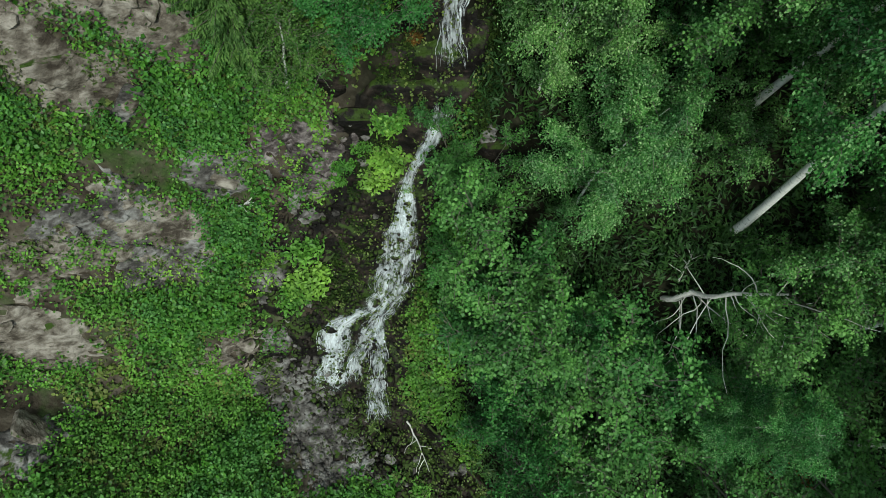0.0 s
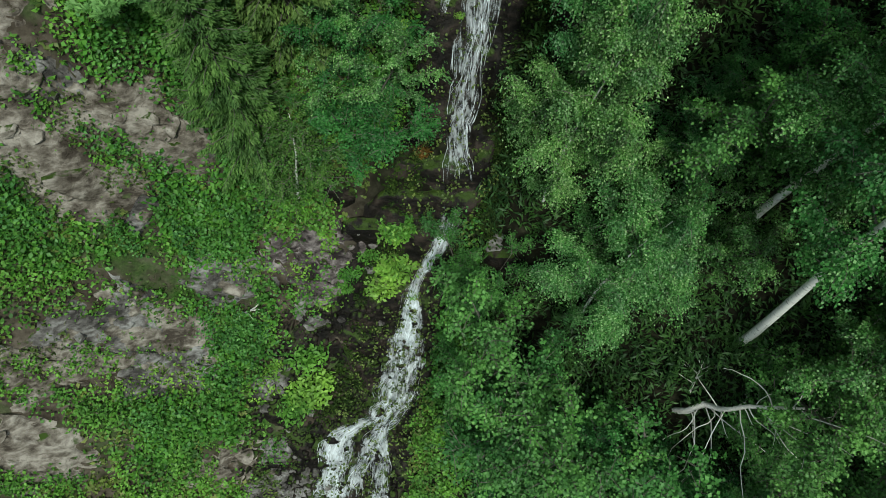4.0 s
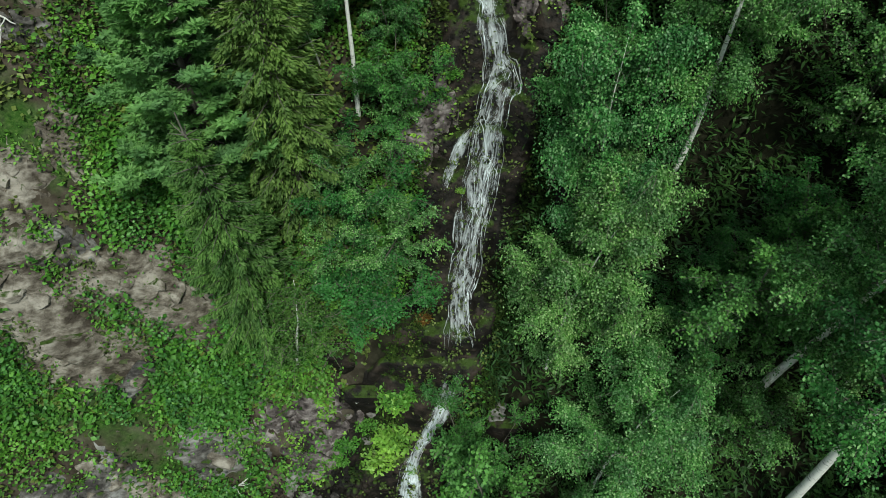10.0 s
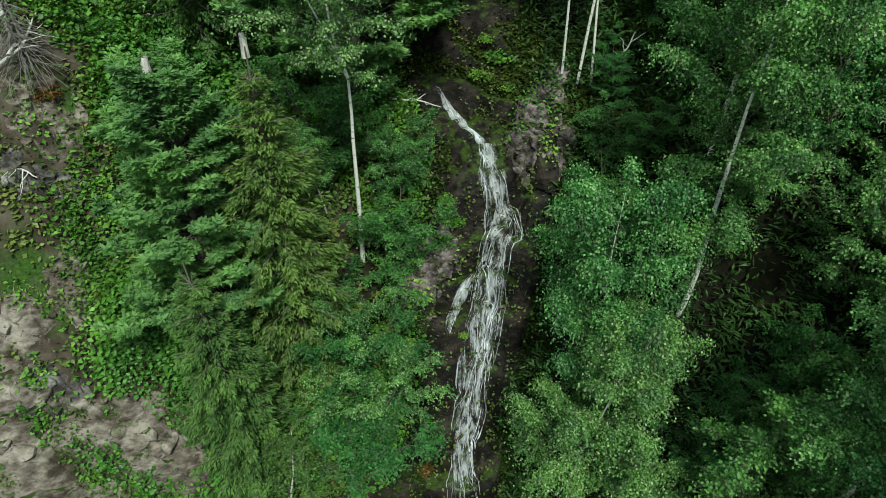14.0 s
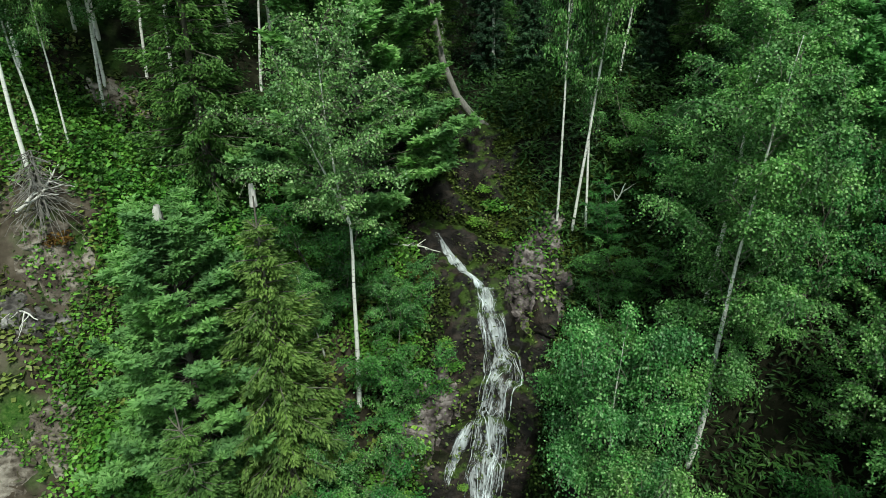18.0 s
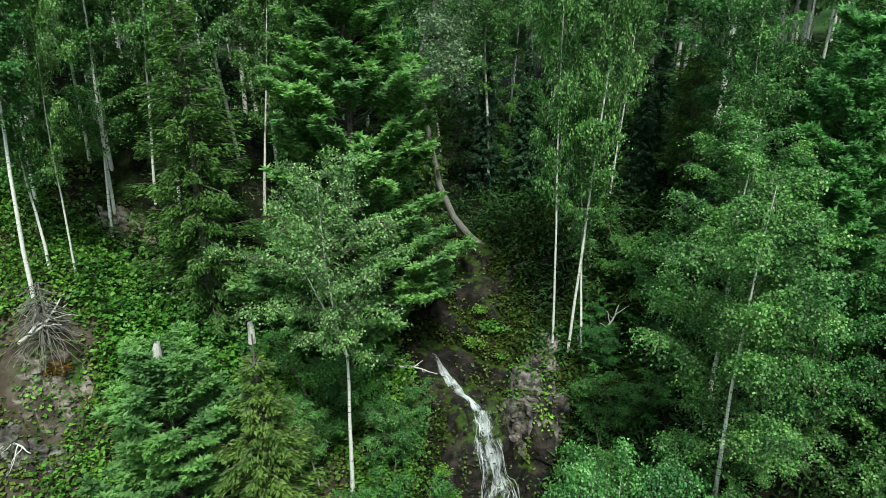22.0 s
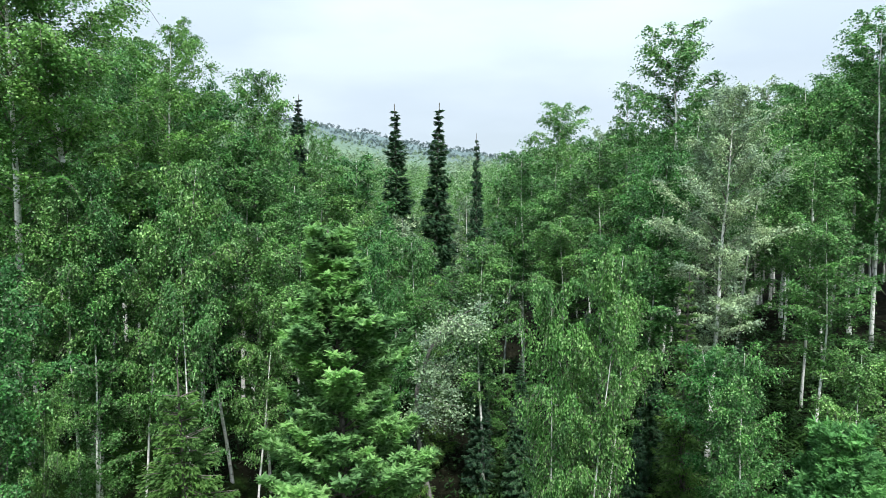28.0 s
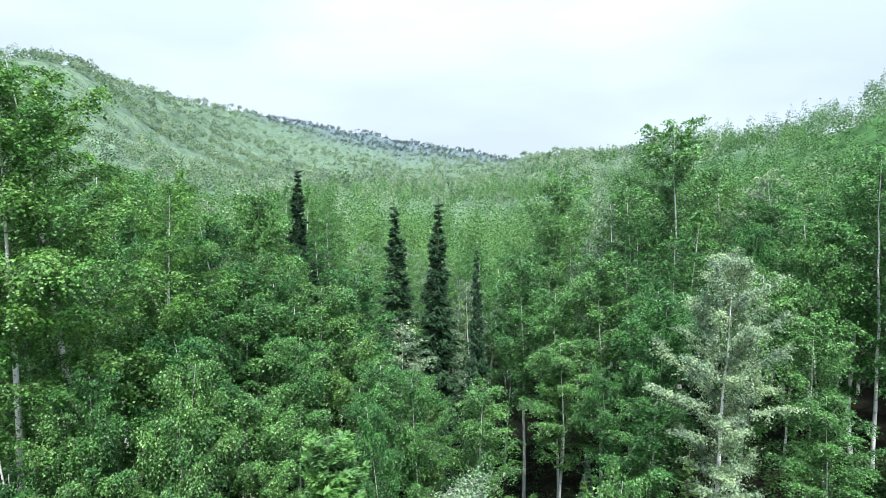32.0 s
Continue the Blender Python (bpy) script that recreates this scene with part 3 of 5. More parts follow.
def conifer(seed, tall, wide, bare, needle_mat, kind="spruce", detail=1.0, trunk_r=0.16, needle=0.24, gap=0.42, top_cut=0.985, taper=1.0):
    """Spruce: drooping fronds in tiers. Pine: up-turned limbs that end in brushes of long needles."""
    rng = np.random.RandomState(seed)
    line = wander(rng, (0, 0, -0.4), (0, 0, 1), tall, 10, 0.012, 0.02)
    stem = tube(line, trunk_r * np.linspace(1, 0.12, 11), 8)
    limbs, cards_c, cards_w = [], [], []
    levels = int(tall / (gap if kind == "spruce" else gap * 1.25))
    for lv in range(levels):
        f = bare + (top_cut - bare) * lv / levels
        g = (f - bare) / (1 - bare)
        reach0 = 0.08 + wide * 0.5 * ((1 - g) ** taper if kind == "spruce" else (1 - g ** (2.2 / taper)) ** 0.7 * (0.86 - 0.25 * g + 0.16 * math.sin(g * 21 + seed)))
        if g < 0.12:
            reach0 *= 0.6 + 3 * g
        count = int(rng.randint(6, 9) if kind == "spruce" else rng.randint(8, 11))
        tier = rng.uniform(0.82, 1.14)
        for k in range(count):
            a = k * 6.283 / count + rng.uniform(-0.4, 0.4) + lv * 1.3
            reach = reach0 * tier * rng.uniform(0.68, 1.15)
            at = np.array([np.interp(f * 10, range(11), line[:, c]) for c in range(3)])
            at[2] += rng.uniform(-0.12, 0.12)
            if kind == "spruce":
                way = np.array([math.cos(a), math.sin(a), -0.30 + 0.75 * g])
                pts = wander(rng, at, way / np.linalg.norm(way), reach, 5, 0.05, -0.04 + 0.10 * (1 - g))
            else:
                way = np.array([math.cos(a), math.sin(a), 0.10 + 0.6 * g])
                pts = wander(rng, at, way / np.linalg.norm(way), reach, 5, 0.08, 0.09)
            limbs.append(tube(pts, 0.03 * np.linspace(1, 0.2, 6), 3))
            tang = (pts[-1] - pts[0]) / (np.linalg.norm(pts[-1] - pts[0]) + 1e-6)
            sidew = np.cross(tang, (0, 0, 1.0))
            if kind == "spruce":
                n = max(10, int(38 * detail * reach))
                s = rng.uniform(0.12, 1.0, n) ** 0.8
                p = np.stack([np.interp(s * 5, range(6), pts[:, c]) for c in range(3)], 1)
                sign = rng.choice([-1, 1], n)[:, None]
                out = rng.uniform(0, 1, (n, 1)) * (0.08 + 0.36 * (1 - s[:, None])) * min(1.0, reach)
                p[:, 2] -= rng.uniform(0, 0.34, n) * min(1.0, reach)
                p = p + sidew * sign * out + tang * out * 0.6 - np.array([0, 0, 1]) * out * rng.uniform(0.1, 0.8, (n, 1))
                w = tang * 0.8 + sidew * sign * 0.5 + np.array([0, 0, -0.3]) + rng.normal(size=(n, 3)) * 0.22
                cards_c.append(p)
                cards_w.append(w)
            else:
                n = max(5, int((4 + reach * 5) * detail))
                s = rng.uniform(0.3, 1.02, n) ** 0.75
                p = np.stack([np.interp(s * 5, range(6), pts[:, c]) for c in range(3)], 1)
                d = tang * 0.75 + sidew * (rng.choice([-1, 1], n) * rng.uniform(0.1, 0.9, n))[:, None] + np.array([0, 0, 1]) * rng.uniform(0.25, 1.0, (n, 1))
                d /= np.linalg.norm(d, axis=1, keepdims=True)
                size = rng.uniform(0.28, 0.62, (n, 1, 1)) * (0.6 + 0.4 * min(1.0, reach))
                m = int(30 * detail)
                q = rng.uniform(0.15, 1.0, (n, m, 1)) ** 0.8
                w = d[:, None] * 0.6 + np.array([0, 0, 0.25]) + rng.normal(size=(n, m, 3)) * 0.62
                w[..., 2] *= 0.35
                w /= np.linalg.norm(w, axis=2, keepdims=True)
                cards_c.append((p[:, None] + d[:, None] * size * q + w * 0.10).reshape(-1, 3))
                cards_w.append(w.reshape(-1, 3))
    centres, ways = np.concatenate(cards_c), np.concatenate(cards_w)
    if kind == "spruce":
        fv, ff = blades(rng, centres, needle, needle * 0.36, ways=ways, up=1.3)
    else:
        fv, ff = blades(rng, centres, needle, needle * 0.36, ways=ways, up=1.3, out=0.6 * centres * np.array([1, 1, 0]) / (0.4 * wide))
    sv, sf = stem
    lv_, lf_ = gather(limbs)
    return [("trunk", mesh_from("trunk", sv, sf, GREY_BARK, True)), ("branchwork", mesh_from("branchwork", lv_, lf_, GREY_BARK, True)),
            ("crown", mesh_from("crown", fv, ff, needle_mat))]


# each kind: the parts, with the height and width they were built to
KINDS = {
    "birch_c": (broadleaf(13, 9, 5.4, 0.14, 72000, 0.082, 0.07, LIGHT_LEAF, BIRCH_BARK, 0.05, droop=0.65, dome=0.62), 9, 5.4, "birch", "broad full-crowned birch with hanging twigs"),
    "birch_e": (broadleaf(41, 9, 5.2, 0.16, 70000, 0.080, 0.07, LIGHT_LEAF, BIRCH_BARK, 0.06, droop=0.6, dome=0.62), 9, 5.2, "birch", "full-crowned birch with paler top leaves"),
    "birch_n": (broadleaf(12, 14, 5.0, 0.26, 60000, 0.080, 0.10, BIRCH_LEAF, BIRCH_BARK, 0.05, droop=0.6, limbs_per_m=3.2, spread=0.8), 14, 5.0, "birch", "tall birch with a bare white lower trunk"),
    "birch_t": (broadleaf(43, 22, 6.6, 0.36, 52000, 0.095, 0.17, SUNNY_LEAF, BIRCH_BARK, 0.025, droop=0.8, limbs_per_m=3.4, rise=0.9), 22, 6.6, "birch", "very tall birch with weeping light green crown"),
    "birch_s": (broadleaf(42, 15, 5.2, 0.34, 44000, 0.085, 0.17, BIRCH_LEAF, BIRCH_BARK, 0.03, droop=0.5, limbs_per_m=3.4), 15, 5.6, "birch", "stout old birch with a thick white trunk"),
    "birch_fork": (broadleaf(14, 11.4, 5.4, 0.58, 20000, 0.080, 0.09, FORK_LEAF, BIRCH_BARK, 0.02, 2, 0.3, 0.8, fork_at=7, limbs_per_m=7.0), 11.4, 5.4, "birch", "forked birch with open airy crown beside the waterfall"),
    "birch_a": (broadleaf(11, 12, 4.2, 0.36, 26000, 0.09, 0.07, BIRCH_LEAF, BIRCH_BARK, droop=0.55, rise=1.0), 12, 4.2, "birch", "slender white-barked birch with light green leaves"),
    "birch_b": (broadleaf(19, 15, 4.2, 0.42, 26000, 0.092, 0.08, BIRCH_LEAF, BIRCH_BARK, 0.05, droop=0.6, rise=1.05), 15, 4.2, "birch", "tall birch with a thin white trunk in the forest"),
    "birch_d": (broadleaf(20, 14, 4.6, 0.30, 26000, 0.095, 0.08, LIGHT_LEAF, BIRCH_BARK, 0.05, droop=0.55, rise=1.0), 14, 4.6, "birch", "tall yellow-green birch in the forest"),
    "aspen": (broadleaf(15, 18, 5.6, 0.32, 60000, 0.085, 0.15, PALE_LEAF, BIRCH_BARK, 0.02, droop=0.25, limbs_per_m=5.0, rise=0.75), 18, 5.6, "aspen", "pale grey-green aspen with a straight whitish trunk"),
    "yellow": (broadleaf(16, 8, 3.0, 0.12, 9000, 0.08, 0.06, YELLOW_LEAF, BIRCH_BARK, droop=0.4), 8, 3.0, "birch", "young birch with yellowing leaves"),
    "alder": (broadleaf(17, 5, 4.6, 0.05, 17000, 0.105, 0.06, ALDER_LEAF, GREY_BARK, 0.1, 3, 0.45, low_fork=True), 5, 4.6, "shrub", "dense dark green leafy shrub"),
    "alder_b": (broadleaf(18, 7, 4.8, 0.08, 20000, 0.105, 0.08, ALDER_LEAF, GREY_BARK, 0.1, 2, 0.45, low_fork=True), 7, 4.8, "tree", "bushy dark green broadleaf tree"),
    "alder_c": (broadleaf(26, 6, 4.8, 0.08, 20000, 0.105, 0.07, BIRCH_LEAF, GREY_BARK, 0.1, 2, 0.5, low_fork=True), 6, 4.8, "tree", "bushy light green broadleaf tree"),
    "spruce_a": (conifer(21, 11, 4.2, 0.02, SPRUCE_NEEDLE, detail=3.0, needle=0.17, gap=0.40, top_cut=0.95, taper=0.58), 11, 4.2, "spruce", "olive-green spruce with drooping layered branches"),
    "spruce_b": (conifer(22, 15, 4.0, 0.05, SPRUCE_NEEDLE, detail=2.0, needle=0.21, gap=0.48), 15, 4.0, "spruce", "tall narrow spruce with hanging branches"),
    "fir": (conifer(23, 16, 3.4, 0.10, DARK_NEEDLE, "spruce", 1.9, needle=0.27, gap=0.34, taper=0.85), 16, 3.4, "spruce", "dark narrow pointed spruce standing above the birches"),
    "pine_a": (conifer(24, 17, 6.0, 0.06, PINE_NEEDLE, "pine", 1.35, needle=0.24, gap=0.36), 17, 6.0, "pine", "bushy long-needled pine with up-turned branches"),
    "pine_b": (conifer(25, 9, 4.2, 0.02, SOFT_NEEDLE, "pine", 1.35, needle=0.19, gap=0.26, top_cut=0.96, taper=0.5), 9, 4.2, "pine", "fresh green soft-needled pine"),
}
FIRST = {}


def grow(kind, x, y, tall, wide=None, turn=0.0, lean=(0.0, 0.0), label="", group=""):
    """Stand a tree of that kind on the ground; the first of a kind is built, the others are copies."""
    parts, t0, w0, category, words = KINDS[kind]
    z = float(ground_height(x, y)) - 0.05
    sz = tall / t0
    sxy = (wide / w0) if wide else sz ** 0.8
    m = pose(x, y, z, lean[0], lean[1], turn)
    names = {"birch": "birch_tree", "aspen": "aspen_tree", "spruce": "spruce_tree", "pine": "pine_tree", "shrub": "shrub", "tree": "broadleaf_tree"}
    if kind not in FIRST:
        FIRST[kind] = plant(names[category], parts, words, category)
        ob = FIRST[kind]
    else:
        ob = copy_thing(FIRST[kind], m)
    ob.matrix_basis = m @ Matrix.Diagonal((sxy, sxy, sz, 1))
    tagged(ob, label or words, category, group)
    return ob


# ---------------------------------------------------------------- stream bed and water
def build_bed():
    ys = np.arange(-9, 27.01, 0.11)
    us = np.linspace(-1, 1, 64)
    gy, gu = np.meshgrid(ys, us, indexing="ij")
    gx = stream_x(gy) + np.where(gu < 0, gu * np.interp(gy, BED_Y, BED_LEFT), gu * np.interp(gy, BED_Y, BED_RIGHT))
    gz = bed_height(gx, gy)
    n, m = gy.shape
    idx = np.arange(n * m).reshape(n, m)
    faces = np.stack([idx[:-1, :-1], idx[:-1, 1:], idx[1:, 1:], idx[1:, :-1]], -1).reshape(-1, 4)
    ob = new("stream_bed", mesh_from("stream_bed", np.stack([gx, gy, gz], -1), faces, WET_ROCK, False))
    tagged(ob, "dark wet mossy rock ledges under the waterfall", "rock", kind="structure")


build_bed()


def water_material():
    """Falling water: white threads of foam over clear glossy water, thinner at the rims."""
    mat, nodes, links, bsdf = material("falling_water")
    uv = nodes.new("ShaderNodeUVMap")
    uv.uv_map = "flow"
    sep = nodes.new("ShaderNodeSeparateXYZ")
    links.new(uv.outputs["UV"], sep.inputs["Vector"])
    # the flow braids: its lines wander across as they run down
    sway = nodes.new("ShaderNodeMapping")
    sway.inputs["Scale"].default_value = (1.6, 0.9, 1.0)
    links.new(uv.outputs["UV"], sway.inputs["Vector"])
    braid = noise_node(nodes, links, sway.outputs["Vector"], 1.5, 3, 0.5)
    bend = nodes.new("ShaderNodeVectorMath")
    bend.operation = "MULTIPLY_ADD"
    bend.inputs[1].default_value = (0.40, 0.30, 0.0)
    links.new(braid.outputs["Color"], bend.inputs[0])
    links.new(uv.outputs["UV"], bend.inputs[2])
    thin = nodes.new("ShaderNodeMapping")
    thin.inputs["Scale"].default_value = (12.0, 0.85, 1.0)
    links.new(bend.outputs["Vector"], thin.inputs["Vector"])
    threads = noise_node(nodes, links, thin.outputs["Vector"], 1.6, 6, 0.66)
    lump = nodes.new("ShaderNodeMapping")
    lump.inputs["Scale"].default_value = (3.4, 1.0, 1.0)
    links.new(bend.outputs["Vector"], lump.inputs["Vector"])
    lumps = noise_node(nodes, links, lump.outputs["Vector"], 1.4, 4, 0.6)
    add = nodes.new("ShaderNodeMath")
    add.operation = "ADD"
    holes = nodes.new("ShaderNodeMath")
    holes.operation = "MULTIPLY_ADD"
    holes.inputs[1].default_value, holes.inputs[2].default_value = 1.4, -0.2
    links.new(lumps.outputs["Fac"], holes.inputs[0])
    links.new(threads.outputs["Fac"], add.inputs[0])
    links.new(holes.outputs["Value"], add.inputs[1])
    rim = nodes.new("ShaderNodeAttribute")
    rim.attribute_name = "body"
    sub = nodes.new("ShaderNodeMath")
    sub.operation = "ADD"
    links.new(add.outputs["Value"], sub.inputs[0])
    links.new(rim.outputs["Fac"], sub.inputs[1])
    cover = nodes.new("ShaderNodeMapRange")
    cover.inputs["From Min"].default_value, cover.inputs["From Max"].default_value = 0.92, 1.45
    links.new(sub.outputs["Value"], cover.inputs["Value"])
    bsdf.inputs["Base Color"].default_value = (0.90, 0.95, 0.99, 1)
    bsdf.inputs["Roughness"].default_value = 0.65
    clear = nodes.new("ShaderNodeBsdfTransparent")
    clear.inputs["Color"].default_value = (0.94, 0.96, 0.96, 1)
    gloss = nodes.new("ShaderNodeBsdfGlossy")
    gloss.inputs["Roughness"].default_value = 0.4
    film = nodes.new("ShaderNodeMixShader")
    film.inputs["Fac"].default_value = 0.02
    links.new(clear.outputs["BSDF"], film.inputs[1])
    links.new(gloss.outputs["BSDF"], film.inputs[2])
    blend = nodes.new("ShaderNodeMixShader")
    links.new(cover.outputs["Result"], blend.inputs["Fac"])
    links.new(film.outputs["Shader"], blend.inputs[1])
    soft = nodes.new("ShaderNodeBsdfTranslucent")
    soft.inputs["Color"].default_value = (0.88, 0.92, 0.96, 1)
    foam = nodes.new("ShaderNodeMixShader")
    foam.inputs["Fac"].default_value = 0.35
    links.new(bsdf.outputs["BSDF"], foam.inputs[1])
    links.new(soft.outputs["BSDF"], foam.inputs[2])
    links.new(foam.outputs["Shader"], blend.inputs[2])
    links.new(blend.outputs["Shader"], nodes["Material Output"].inputs["Surface"])
    bump = nodes.new("ShaderNodeBump")
    bump.inputs["Strength"].default_value = 0.25
    bump.inputs["Distance"].default_value = 0.04
    links.new(threads.outputs["Fac"], bump.inputs["Height"])
    links.new(bump.outputs["Normal"], bsdf.inputs["Normal"])
    return mat


WATER = water_material()
waterfall = tagged(new("waterfall"), "narrow white waterfall stepping down dark wet ledges", "waterfall")


def water_mesh(name, verts, faces, flow, body):
    """A mesh of running water with its flow lines and how thick it runs."""
    me = mesh_from(name, verts, faces, WATER, True)
    layer = me.uv_layers.new(name="flow")
    loops = np.zeros(len(me.loops), np.int32)
    me.loops.foreach_get("vertex_index", loops)
    layer.data.foreach_set("uv", flow.reshape(-1, 2)[loops].astype(np.float32).ravel())
    att = me.attributes.new("body", "FLOAT", "POINT")
    att.data.foreach_set("value", np.asarray(body).astype(np.float32).ravel())
    return me


def cascade(stops, seed, parent, thick, threads=5):
    """One run of falling water laid over the ledges; stops are x, y and half its width, from the top down."""
    stops = np.array(stops, float)
    d = np.r_[0, np.cumsum(np.hypot(np.diff(stops[:, 0]), np.diff(stops[:, 1])))]
    s = np.linspace(0, d[-1], max(12, int(d[-1] / 0.07)))
    cx, cy, hw = (np.interp(s, d, stops[:, k]) for k in range(3))
    smooth = np.ones(5) / 5
    for arr in (cx, cy, hw):
        arr[2:-2] = np.convolve(arr, smooth, "valid")
    tx, ty = np.gradient(cx), np.gradient(cy)
    ln = np.hypot(tx, ty) + 1e-9
    nx, ny = -ty / ln, tx / ln
    nx, ny = np.where(nx > 0, nx, -nx), np.where(nx > 0, ny, -ny)
    u = np.linspace(-1, 1, 17)
    wob = 1 + 0.25 * fractal(s, 0 * s, 0 * s + seed, seed, 1.6, 3)
    gx = cx[:, None] + nx[:, None] * u * (hw * wob)[:, None]
    gy = cy[:, None] + ny[:, None] * u * (hw * wob)[:, None] * 0.5
    gz = bed_height(gx, gy)
    # water arcs over the hollows: never far below the line just above it
    for k in range(1, len(s)):
        gz[k] = np.maximum(gz[k], gz[k - 1] - 0.26)
    gz += 0.08 + 0.08 * (1 - u ** 2)[None] + 0.055 * fractal(gx * 1.3, gz * 0.6, 0 * gx, seed + 1, 2.6, 4)
    run = np.r_[0, np.cumsum(np.sqrt(np.diff(cx) ** 2 + np.diff(cy) ** 2 + np.diff(gz[:, 8]) ** 2))]
    n, m = gx.shape
    idx = np.arange(n * m).reshape(n, m)
    faces = np.stack([idx[:-1, :-1], idx[:-1, 1:], idx[1:, 1:], idx[1:, :-1]], -1).reshape(-1, 4)
    flow = np.stack([(u[None] * hw[:, None] + seed * 3.1), np.repeat(run[:, None], m, 1)], -1)
    ends = np.minimum(1, np.minimum(np.arange(n), np.arange(n)[::-1]) / 6.0)
    slope = np.abs(np.gradient(gz[:, 8])) / (np.gradient(run) + 1e-6)
    body = thick + 0.05 * (slope[:, None] - 0.6) - 0.34 * np.abs(u[None]) ** 3 - 0.5 * (1 - ends)[:, None]
    sheet = part("cascade", water_mesh("cascade", np.stack([gx, gy, gz], -1), faces, flow, np.broadcast_to(body, (n, m))), parent)
    # white threads that run down the sheet, part from it and join again
    r = np.random.RandomState(seed + 300)
    verts, quads, flows, bodies, start = [], [], [], [], 0
    for _ in range(int(threads * run[-1] * (0.5 + hw.mean()))):
        i0 = r.randint(0, max(1, n - 8))
        k = min(n - i0, r.randint(8, 34))
        rows = np.arange(i0, i0 + k)
        at = np.clip(r.uniform(-0.95, 0.95) + np.cumsum(np.cumsum(r.normal(size=k))) * 0.012, -1.02, 1.02)
        col = (at + 1) / 2 * (m - 1)
        c0 = np.clip(col.astype(int), 0, m - 2)
        t = (col - c0)[:, None]
        grid = np.stack([gx, gy, gz], -1)
        mid = grid[rows, c0] * (1 - t) + grid[rows, c0 + 1] * t
        half = (r.uniform(0.006, 0.018) * np.sin(np.linspace(0.15, 3.0, k)) ** 0.6 * (1 + 0.3 * r.normal(size=k)))[:, None]
        side = np.stack([nx[rows], 0.5 * ny[rows], 0 * nx[rows]], 1) * half
        mid[:, 2] += r.uniform(0.015, 0.07)
        verts.append(np.stack([mid - side, mid + np.array([0, -0.012, 0.012]), mid + side], 1).reshape(-1, 3))
        j = start + np.arange(k - 1)[:, None] * 3
        quads.append(np.concatenate([j + (0, 1, 4, 3), j + (1, 2, 5, 4)], 0))
        flows.append(np.repeat(np.stack([at * hw[rows] + seed, run[rows]], 1), 3, 0))
        bodies.append(np.repeat(r.uniform(0.0, 0.3) - 0.5 * (np.abs(np.linspace(-1, 1, k)) > 0.9), 3))
        start += 3 * k
    me = water_mesh("foam_threads", np.concatenate(verts), np.concatenate(quads), np.concatenate(flows), np.concatenate(bodies))
    tagged(part("foam_threads", me, sheet), kind="stuff")
    return sheet


CASCADES = [
    [(-0.72, 21.38, 0.1), (-0.39, 21.26, 0.18), (0.0, 20.86, 0.22), (0.38, 20.07, 0.17), (0.77, 19.93, 0.19), (0.97, 19.49, 0.23)],
    [(0.87, 19.92, 0.19), (1.13, 19.16, 0.41), (1.17, 18.48, 0.46), (1.34, 18.15, 0.52), (1.55, 17.79, 0.62), (1.61, 17.33, 0.63), (1.35, 16.95, 0.47), (1.21, 16.51, 0.51), (1.14, 16.11, 0.56), (1.03, 15.46, 0.56), (0.9, 15.18, 0.65), (0.71, 14.49, 0.64), (0.61, 14.01, 0.57), (0.5, 13.67, 0.57), (0.32, 13.23, 0.46), (0.27, 12.89, 0.43), (0.27, 12.21, 0.48), (0.34, 11.73, 0.5)],
    [(0.72, 16.42, 0.11), (0.4, 16.05, 0.17), (0.04, 15.81, 0.17), (-0.13, 15.54, 0.15), (-0.26, 15.0, 0.17)],
    [(0.37, 14.91, 0.13), (0.24, 14.5, 0.17), (0.19, 14.04, 0.17)],
    [(0.08, 11.11, 0.37), (-0.02, 10.78, 0.36), (-0.33, 10.19, 0.29), (-0.8, 9.8, 0.26), (-1.19, 9.36, 0.19), (-1.41, 8.96, 0.26), (-1.47, 8.31, 0.4), (-1.65, 7.65, 0.55), (-1.9, 7.21, 0.63)],
    [(-1.37, 9.1, 0.27), (-1.48, 8.66, 0.36), (-1.58, 8.16, 0.47), (-1.72, 7.37, 0.71), (-1.87, 6.81, 0.97), (-2.13, 5.99, 1.03), (-2.33, 5.23, 0.93), (-2.84, 4.6, 0.83), (-3.27, 4.31, 0.64)],
    [(-3.15, 4.59, 0.39), (-3.76, 4.3, 0.44), (-4.39, 3.97, 0.59), (-4.74, 3.39, 0.64), (-5.0, 2.4, 0.66), (-5.1, 1.21, 0.63)],
    [(-2.59, 4.67, 0.54), (-2.88, 4.13, 0.5), (-3.39, 3.36, 0.46), (-3.85, 2.5, 0.46), (-4.17, 1.6, 0.36)],
    [(-2.78, 4.13, 0.4), (-2.8, 3.2, 0.4), (-2.96, 2.03, 0.41), (-3.14, 1.06, 0.52), (-2.93, -0.15, 0.58)],
]
for k, (thick, stops) in enumerate(zip((0.32, 0.06, 0.16, 0.14, 0.26, 0.16, 0.28, 0.16, 0.12), CASCADES)):
    cascade(stops, k + 1, waterfall, thick)


